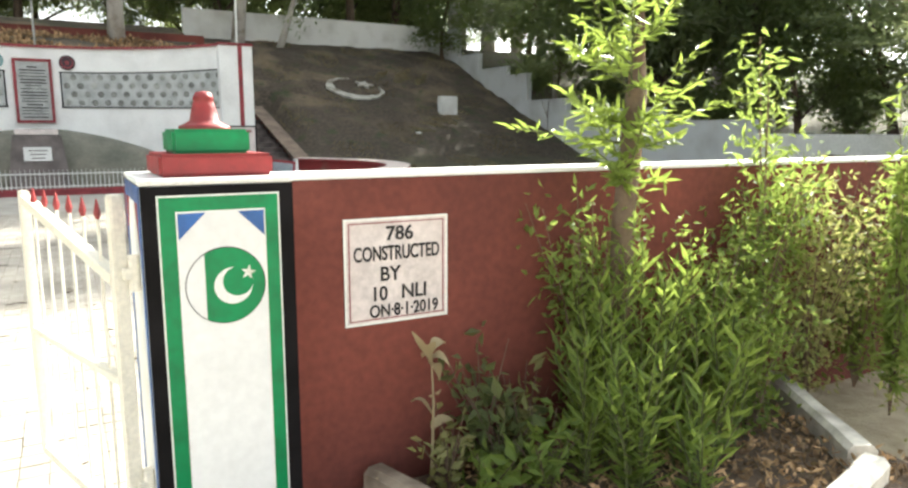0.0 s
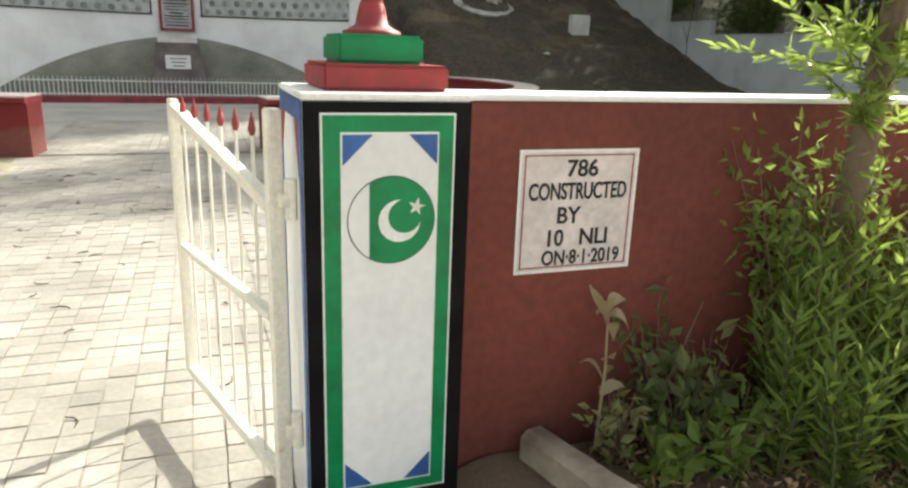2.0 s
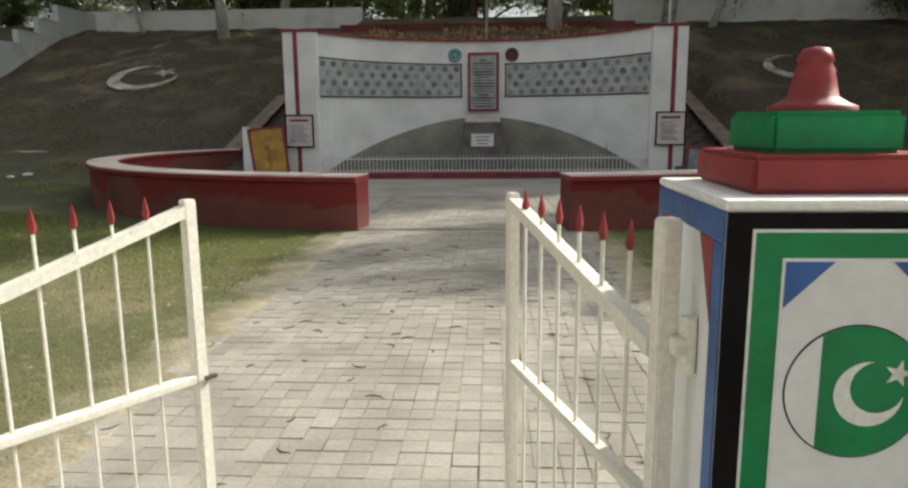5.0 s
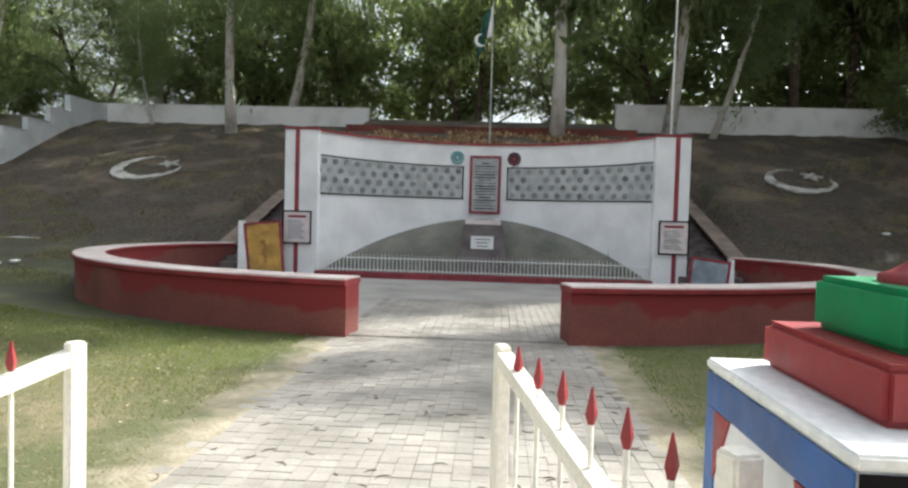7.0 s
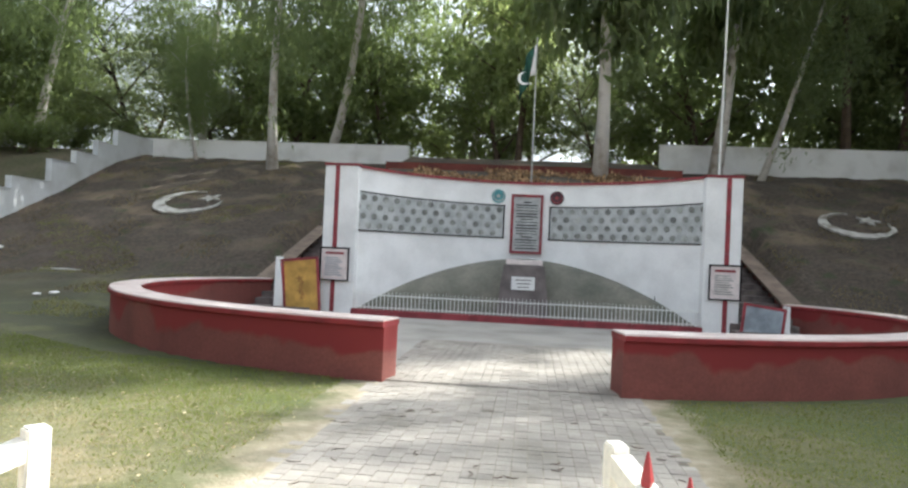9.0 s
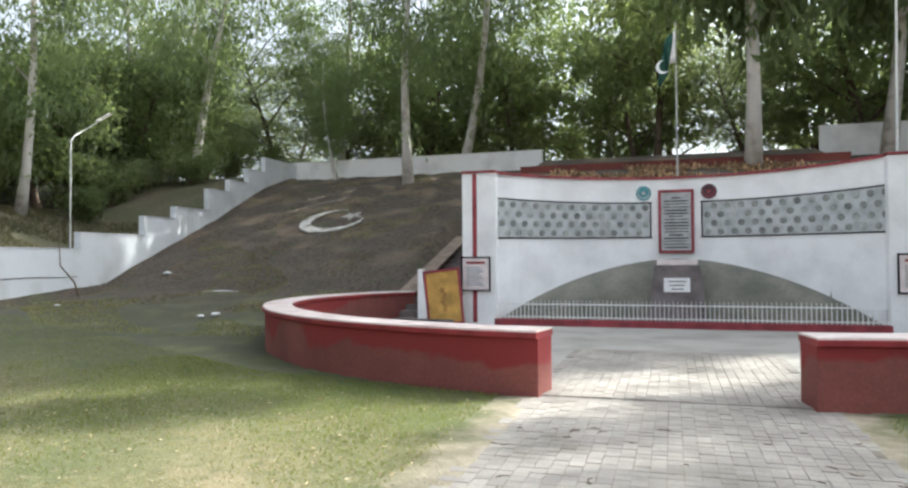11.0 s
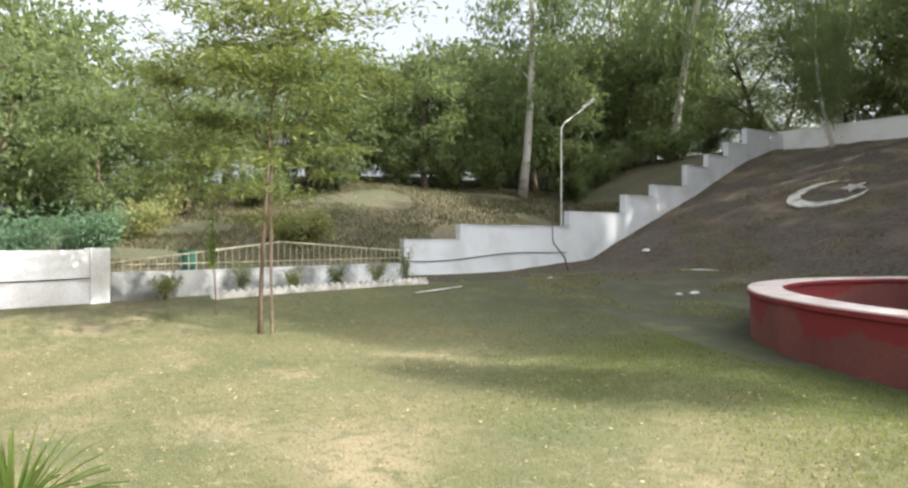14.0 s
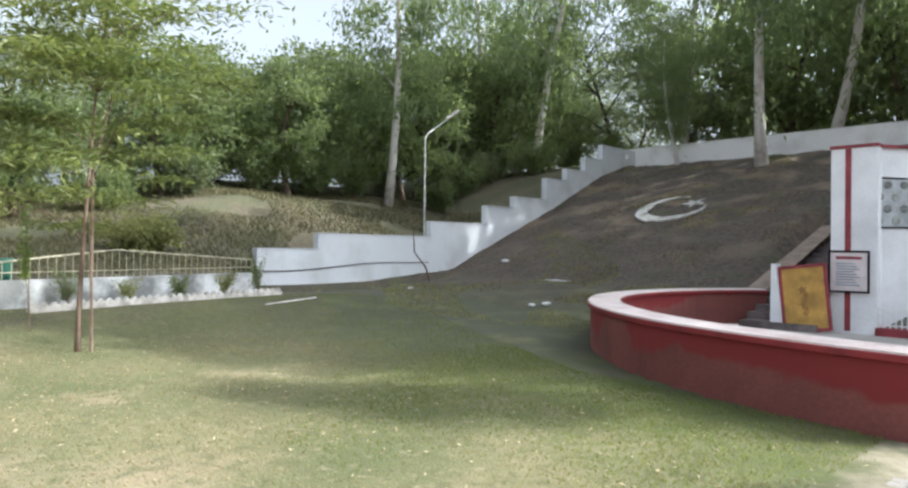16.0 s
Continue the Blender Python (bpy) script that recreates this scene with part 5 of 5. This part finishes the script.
for i, (x, y, h) in enumerate(((20.5, 6, 1.8), (21.5, 10, 2.2), (20.8, 14, 2.0), (22.5, 17, 2.4), (21, 20.5, 2.0), (24.5, 12, 2.8), (25, 6, 2.6), (23.5, 22, 2.6), (26, 18, 3.0), (22, 2.5, 2.2), (20.2, 24, 1.6), (24, 27, 2.4), (-6.5, 38, 2.2), (-1, 39, 2.4), (4.5, 38.5, 1.8), (9.5, 38, 2.4))):
    shrub("thicket_bush", x, y, on_ground(x, y), rng, h, 1.1 + h * 0.35, 2600, 0.16, 0.08, FEATHER if i % 3 == 0 else DENSE, "dense green scrub bush beyond the white wall", "bush", 12, group="scrub beyond the side wall")

shrub("lawn_sapling", -13.1, 4.75, on_ground(-13.1, 4.75), rng, 2.3, 0.22, 260, 0.1, 0.03, FRESH, "thin leafy sapling before the stained low wall", "sapling", 2, low=0.5)

# spiky clump at the lawn's edge
pal = thing("palm_clump", -4.2, 1.0, 0, "low spiky palm clump with arching green fronds", "palm")
r2 = np.random.default_rng(3)
for i in range(120):
    a, tl, ln = r2.uniform(0, math.tau), r2.uniform(0.25, 1.0), r2.uniform(0.45, 0.78)
    bm = bmesh.new()
    prev = None
    for s in range(6):
        f = s / 5
        rr, zz = ln * tl * f, ln * (1.15 - 0.55 * tl) * f - 0.35 * tl * f * f
        w = 0.023 * (1 - f) + 0.001
        c, d = Vector((math.cos(a) * rr, math.sin(a) * rr, zz)), Vector((-math.sin(a), math.cos(a), 0))
        row = (bm.verts.new(c - d * w), bm.verts.new(c - Vector((0, 0, 0.008))), bm.verts.new(c + d * w))
        if prev:
            bm.faces.new((prev[0], prev[1], row[1], row[0]))
            bm.faces.new((prev[1], prev[2], row[2], row[1]))
        prev = row
    part("frond", bm, FRESH, pal)

# ---- the bed outside the gate ----
def kerb(pts, label, zb, h, w):
    p0 = pts[0]
    ob = thing("bed_kerb", p0[0], p0[1], 0, label, "kerb", "kerbs round the bed")
    b = sweep(curve_path(pts, 0, 3), ((-w, -0.1), (w, -0.1), (w, h - 0.025), (w - 0.025, h), (-w + 0.025, h), (-w, h - 0.025)))
    for v in b.verts:
        v.co += Vector(noise.noise_vector(v.co * 7)) * 0.008
    b.transform(Matrix.Translation((-p0[0], -p0[1], 0)))
    part("kerb", b, DIRTY_KERB if zb else KERB, ob)
    return ob


kerb(((2.43, 0.12), (2.50, -0.12), (2.60, -0.42), (2.76, -0.74), (3.0, -0.92), (3.35, -0.98)), "grey concrete kerb round the flower bed", 1, 0.235, 0.055)
kerb(((3.45, -1.0), (3.75, -0.93), (4.05, -0.86), (4.36, -0.78)), "whitewashed kerb round the flower bed", 0, 0.2, 0.06)
kerb(((4.41, -0.70), (4.70, -0.24), (4.93, 0.12)), "whitewashed kerb round the flower bed", 0, 0.2, 0.06)
bed = bmesh.new()
bmesh.ops.create_grid(bed, x_segments=30, y_segments=18, size=0.5, matrix=Matrix.Translation((3.62, -0.38, 0)) @ Matrix.Diagonal((2.1, 1.05, 1, 1)))
for v in bed.verts:
    v.co.z = 0.09 + 0.05 * noise.noise(v.co * 3)
SOIL = mat("dark_bed_soil", (0.070, 0.049, 0.034), 0.95, 0.25, 3, 40, 0.9, other=(0.125, 0.086, 0.056), mix=0.5, depth=0.02)
struct("ground_bed", bed, SOIL, "dark soil of the flower bed under litter", "soil", True)
verge = bmesh.new()
bmesh.ops.create_grid(verge, x_segments=20, y_segments=20, size=0.5, matrix=Matrix.Translation((2.22, -0.95, 0)) @ Matrix.Diagonal((1.22, 2.2, 1, 1)))
for v in verge.verts:
    v.co.z = 0.012 + 0.03 * max(0, noise.noise(v.co * 3)) + 0.10 * smooth(1.95, 2.3, v.co.x) * smooth(-1.0, -0.4, v.co.y)
struct("ground_verge", verge, SOIL, "bare brown soil by the gate pillar", "soil", True)
r3 = np.random.default_rng(21)
n = 2600
c = np.stack([r3.uniform(2.7, 4.6, n), r3.uniform(-0.85, 0.15, n), r3.uniform(0.08, 0.15, n)], 1)
v, f = leaves(c, 0.05, 0.02, r3, 0.0)
v[:, 2] = np.clip(v[:, 2], 0.07, 0.17)
tagged(soup("leaf_litter", v.tolist(), f.tolist(), LITTER, kind="stuff"), "dry brown leaf litter on the bed", "leaf litter")

n = 5200
c = np.stack([r3.uniform(-3.2, 5.4, n), r3.uniform(21.2, 25.1, n), np.zeros(n)], 1)
c = c[np.sin(c[:, 0] * 1.9 + 1.0) + np.sin(c[:, 1] * 2.3 + c[:, 0]) > -0.1]
c[:, 2] = [ground_z(a, b) + 0.04 for a, b in c[:, :2]]
v, f = leaves(c, 0.19, 0.09, r3, 0.0)
tagged(soup("terrace_litter", v.tolist(), f.tolist(), LITTER, kind="stuff"), "golden dry leaves heaped on the terrace", "leaf litter")

bt = thing("bed_tree", 3.57, -0.05, 0.02, "thin brown tree trunk wrapped in leafy shoots", "tree")
part("trunk", tube([(-0.04, 0.0, -0.1), (0.0, 0, 0.5), (-0.02, 0, 1.1), (0.03, 0, 1.7), (0.06, 0.02, 2.4), (0.02, 0, 3.4)], [0.062, 0.055, 0.05, 0.046, 0.04, 0.02], 10), YOUNG_BARK, bt, "", True)
at, way = [], []
twigs = bmesh.new()
for i in range(96):
    z = r3.uniform(1.3, 3.2)
    a, ln = r3.uniform(0, math.tau), r3.uniform(0.10, 0.32 + 0.24 * (z > 1.35))
    p = Vector((0.0, 0, z))
    q = p + Vector((math.cos(a) * ln, math.sin(a) * ln, ln * r3.uniform(-0.1, 0.9)))
    tube([p, q], [0.004, 0.002], 4, twigs)
    for k in range(26):
        f = 0.25 + 0.75 * k / 25
        at.append(p.lerp(q, f))
        way.append((math.cos(a) * 0.9 + math.cos(k * 2.4), math.sin(a) * 0.9 + math.sin(k * 2.4), r3.uniform(-0.5, 0.9)))
part("twig", twigs, GREEN_STEM, bt)
v, f = leaves(np.array(at), 0.082, 0.021, r3, 0.1, dirs=way)
soup("crown", v.tolist(), f.tolist(), LANCE, bt, "fresh green leafy shoots")
for i, (x, y, h, r, n, fol, ll, lw) in enumerate((
        (4.05, -0.05, 1.12, 0.42, 1500, FRESH, 0.05, 0.02), (4.5, 0.0, 1.2, 0.45, 1700, FRESH, 0.045, 0.02), (4.95, -0.05, 1.25, 0.5, 1700, DRY_LEAF, 0.045, 0.02),
        (3.5, 0.05, 1.22, 0.4, 1200, FRESH, 0.05, 0.022), (4.3, -0.2, 0.75, 0.34, 700, FRESH, 0.05, 0.022), (5.5, 0.0, 1.3, 0.5, 1500, FRESH, 0.05, 0.022), (6.1, -0.2, 1.3, 0.6, 1500, DRY_LEAF, 0.05, 0.022),
        (2.95, -0.02, 0.42, 0.22, 110, DENSE, 0.09, 0.05), (3.08, 0.02, 0.5, 0.16, 90, DRY_LEAF, 0.09, 0.03), (2.82, -0.14, 0.2, 0.16, 66, FRESH, 0.085, 0.065), (2.70, 0.0, 0.34, 0.15, 120, DRY_LEAF, 0.06, 0.03), (2.92, 0.08, 0.62, 0.2, 130, DENSE, 0.07, 0.03), (3.05, -0.2, 0.34, 0.22, 160, FRESH, 0.09, 0.03), (5.25, -0.35, 1.75, 0.16, 900, FRESH, 0.09, 0.03), (5.1, -0.65, 0.25, 0.3, 300, DRY_LEAF, 0.05, 0.02), (5.5, -0.9, 0.22, 0.35, 300, DRY_LEAF, 0.05, 0.02), (3.42, 0.0, 1.22, 0.3, 800, FRESH, 0.06, 0.022))):
    shrub("bed_shrub", x, y, 0.09, r3, h, r, int(n * 1.35) if h > 0.9 else n, ll, lw, fol, "leafy green shrub in the flower bed" if fol is not DRY_LEAF else "dusty pale shrub in the flower bed", "shrub", 18 if h > 0.9 else 11, 0.1, "shrubs in the flower bed", 0.12, 0.06, 0.125 if h > 0.9 else 0.15, 0.005)

shrub("bed_sapling", 4.62, 0.02, 0.09, r3, 1.95, 0.3, 620, 0.075, 0.022, FRESH, "tall leafy sapling rising above the red wall", "sapling", 5, 0.1, low=0.6, bushy=0.25)
for x, y, h, r, k in ((3.40, -0.18, 1.0, 0.26, 12), (3.36, -0.42, 0.60, 0.24, 10), (3.74, -0.36, 0.66, 0.28, 12), (3.62, -0.14, 0.95, 0.26, 12), (3.98, -0.30, 0.7, 0.22, 8), (3.24, -0.2, 0.62, 0.16, 6), (3.56, -0.55, 0.42, 0.2, 7)):
    shoot_bush("bed_shrub", x, y, 0.09, r3, h, r, k, 0.021, 0.115, 0.021, LANCE, "upright green shrub with lance-shaped leaves in the bed", "shrub", "shrubs in the flower bed")

dp = thing("withered_plant", 2.66, 0.06, 0.16, "withered pale plant with curled upright leaves", "plant")
part("stem", tube([(0, 0, -0.02), (0.01, 0, 0.3), (0, 0, 0.55)], [0.007, 0.006, 0.004], 6), STRAW, dp)
for i in range(9):
    a, h0, ln = i * 2.4, (0.44 + 0.012 * i) if i > 2 else 0.2 + 0.07 * i, 0.15 - 0.005 * i
    bm = bmesh.new()
    prev = None
    for s in range(6):
        f = s / 5
        c = Vector((math.cos(a) * ln * 0.7 * f, math.sin(a) * ln * 0.35 * f, h0 + ln * (0.8 + 0.5 * math.sin(i * 1.9)) * f - (0.7 + 0.5 * math.sin(i * 2.7)) * ln * f * f))
        d = Vector((-math.sin(a), math.cos(a), 0.25)) * (0.028 * math.sin(math.pi * (0.12 + 0.86 * f)))
        row = (bm.verts.new(c - d), bm.verts.new(c - Vector((0, 0, 0.008))), bm.verts.new(c + d))
        if prev:
            bm.faces.new((prev[0], prev[1], row[1], row[0]))
            bm.faces.new((prev[1], prev[2], row[2], row[1]))
        prev = row
    part("leaf", bm, STRAW, dp, "", True)

# fallen pods and twigs on the path, dry leaves on the lawn
r5 = random.Random(12)
bm = bmesh.new()
for i in range(90):
    x, y, a, ln = r5.uniform(-0.8, 2.4), r5.uniform(0.9, 7.5), r5.uniform(0, math.tau), r5.uniform(0.03, 0.075)
    tube([(x + math.cos(a + q * 0.5) * ln * q, y + math.sin(a + q * 0.5) * ln * q, 0.006) for q in (-1, -0.3, 0.4, 1)], [0.002, 0.004, 0.004, 0.002], 4, bm)
tagged(new("fallen_pods", link_mesh("fallen_pods", bm, DARK_BARK)), "dark curled seed pods fallen on the path", "seed pods", kind="stuff")
n = 1500
c = np.stack([r3.uniform(-12.0, -1.0, n), r3.uniform(0.7, 8.2, n), np.full(n, 0.022)], 1)
v, f = leaves(c, 0.055, 0.02, r3, 0.0)
v[:, 2] = np.clip(v[:, 2], 0.012, 0.045)
tagged(soup("fallen_leaves", v.tolist(), f.tolist(), STRAW, kind="stuff"), "pale dry leaves strewn over the lawn", "leaf litter")

# ---- pavers, grass ----
tile = box(-0.0608, 0.0608, -0.0608, 0.0608, -0.03, 0, 0)
for vtx in tile.verts:
    if vtx.co.z > -0.01:
        vtx.co.x *= 0.976
        vtx.co.y *= 0.976
tile_me = link_mesh("paver", tile, PAVER)
path_ob = bpy.data.objects["pavement_path"]
rv, rf = [], []
tile_v = [tuple(q.co) for q in tile_me.vertices]
tile_f = [tuple(p.vertices) for p in tile_me.polygons]
rt = random.Random(4)
STEP = 0.1255
count = 0
for j in range(-39, 104):
    for i in range(27):
        x, y = -0.81 + i * STEP, j * STEP
        dx, dy, dz, tz = rt.uniform(-0.003, 0.003), rt.uniform(-0.003, 0.003), rt.uniform(-0.003, 0.002) + (0.016 if y > 8.6 else 0), rt.uniform(-1.2, 1.2)
        if y < 0.5 and x > 1.55:
            continue
        if (i == 0 or i == 26) and rt.random() < 0.25:
            continue
        if 0.55 < y < 2.3 and 2 <= i <= 22 and count < 300:
            ob = new("paver", tile_me)
            ob.parent = path_ob
            ob.matrix_basis = pose(x + dx, y + dy, dz, rt.uniform(-0.6, 0.6), rt.uniform(-0.6, 0.6), tz)
            count += 1
        else:
            b0 = len(rv)
            rv += [(x + dx + a, y + dy + b, dz + c) for a, b, c in tile_v]
            rf += [tuple(b0 + q for q in p) for p in tile_f]
tagged(soup("paver_field", rv, rf, PAVER, path_ob, kind="stuff"), "small pale square pavers, sandy and worn")

r4 = np.random.default_rng(8)


def blades(name, n, x0, x1, y0, y1, h, material, label, keep=None):
    x, y = r4.uniform(x0, x1, n), r4.uniform(y0, y1, n)
    ok = keep(x, y) if keep else np.ones(n, bool)
    x, y = x[ok], y[ok]
    z = np.array([ground_z(a, b) for a, b in zip(x, y)])
    n = len(x)
    a, hh = r4.uniform(0, math.tau, n), h * r4.uniform(0.4, 1.3, n)
    w = 0.12 * hh + 0.0035
    d = np.stack([np.cos(a) * w, np.sin(a) * w, np.zeros(n)], 1)
    p = np.stack([x, y, z - 0.004], 1)
    t = p + np.stack([r4.normal(size=n) * hh * 0.5, r4.normal(size=n) * hh * 0.5, hh], 1)
    v = np.stack([p - d, p + d, t], 1).reshape(-1, 3)
    return tagged(soup(name, v.tolist(), np.arange(3 * n).reshape(-1, 3).tolist(), material, kind="stuff"), label, "grass")


blades("lawn_grass", 215000, -15.8, -1.0, 0.6, 14.0, 0.017, GRASS, "short patchy lawn grass", lambda x, y: (y < np.minimum(9.5, 8.5 - 0.22 * (x + 1) + 0.35 * np.maximum(0, -5.2 - x)) - 0.8 * np.abs(np.sin(x * 1.7))) & (x < -1.25 - 0.4 * np.sin(y * 3) * 0.5))
blades("lush_grass", 70000, -8.0, -0.9, 4.5, 10.5, 0.028, LUSH, "greener grass at the foot of the parapet", lambda x, y: (y < 8.5 - 0.22 * (x + 1) + 0.35 * np.maximum(0, -5.2 - x)) & (r4.uniform(0, 1, len(x)) < ((y - 4.3) / 4 + 0.25 * np.sin(x * 2.1 + y)) * np.clip((x + 8) / 2.2, 0, 1)) & (x < -1.2))
# Dimmer blades carry the shade of the back lawn in their colour.
blades("lush_grass", 50000, -15.8, -5.5, 7.6, 13.5, 0.022, LUSH, "turf near the bank, darkened for its shade", lambda x, y: (r4.uniform(0, 1, len(x)) < (y - 7.6) / 2.5 + 0.3 * np.sin(1.3 * x)) & (y < 8.5 - 0.22 * (x + 1) + 0.35 * np.maximum(0, -5.2 - x)))
blades("lush_grass", 30000, 2.8, 8.0, 3.0, 10.0, 0.028, LUSH, "greener grass at the foot of the parapet", lambda x, y: y < 8.4 + 0.3 * (x - 2.9))
blades("lawn_grass", 30000, 2.9, 9.0, 0.6, 10.0, 0.017, GRASS, "short patchy lawn grass", lambda x, y: y < 8.4 + 0.3 * (x - 2.9))
blades("bleached_grass", 42000, -12.0, -1.0, 0.6, 8.0, 0.020, PALE_GRASS, "bleached straw blades through the lawn", lambda x, y: (np.sin(x * 2.3 + 1.7 * np.sin(y * 1.9)) + np.sin(y * 2.9 + x) > -0.3) & (y < 8.0 - 0.25 * (x + 1) * (x > -4)) & (x < -1.2))
blades("bank_grass", 42000, -16.8, -7.6, 13.0, 30.5, 0.06, GRASS, "thin patchy grass on the lower bank", lambda x, y: np.sin(x * 1.3 + 2 * np.sin(y * 0.9)) + np.sin(y * 1.1 + x * 0.6) > 0.1 + (y - 16) * 0.12)
blades("bank_tuft", 26000, -16.8, -6.4, 16.0, 31.0, 0.08, DRY_GRASS, "dry tufts on the bare bank", lambda x, y: np.sin(x * 2.1 + y) + np.sin(y * 1.7 - x * 1.2) > 0.7)
blades("bank_tuft", 26000, 8.0, 18.4, 16.0, 31.0, 0.08, DRY_GRASS, "dry tufts on the bare bank", lambda x, y: np.sin(x * 2.1 + y) + np.sin(y * 1.7 - x * 1.2) > 0.5)
# Straw blades kept pale in two patches to paint sun dapples on the bank.
blades("dappled_tuft", 45000, 11.5, 18.0, 19.5, 28.0, 0.07, PALE_GRASS, "straw tufts on the bank, paled for sun dapples", lambda x, y: (np.hypot(((x - 14.2) * 0.815 + (y - 21.5) * 0.58) / 1.7, ((y - 21.5) * 0.815 - (x - 14.2) * 0.58) / 0.4) < 0.8 + 0.6 * np.sin(x * 5 + y * 7)) | (np.hypot((x - 14.7) / 1.2, (y - 26.0) / 0.7) < 0.7 + 0.6 * np.sin(x * 6 - y * 5)))
blades("dry_grass", 70000, -27.0, -17.3, -2.0, 24.0, 0.13, OLIVE_GRASS, "half-dry olive grass beyond the wall", lambda x, y: np.sin(x * 1.7 + 1.3 * np.sin(y * 0.8)) + np.sin(y * 1.1 - x * 0.7) > -0.7)
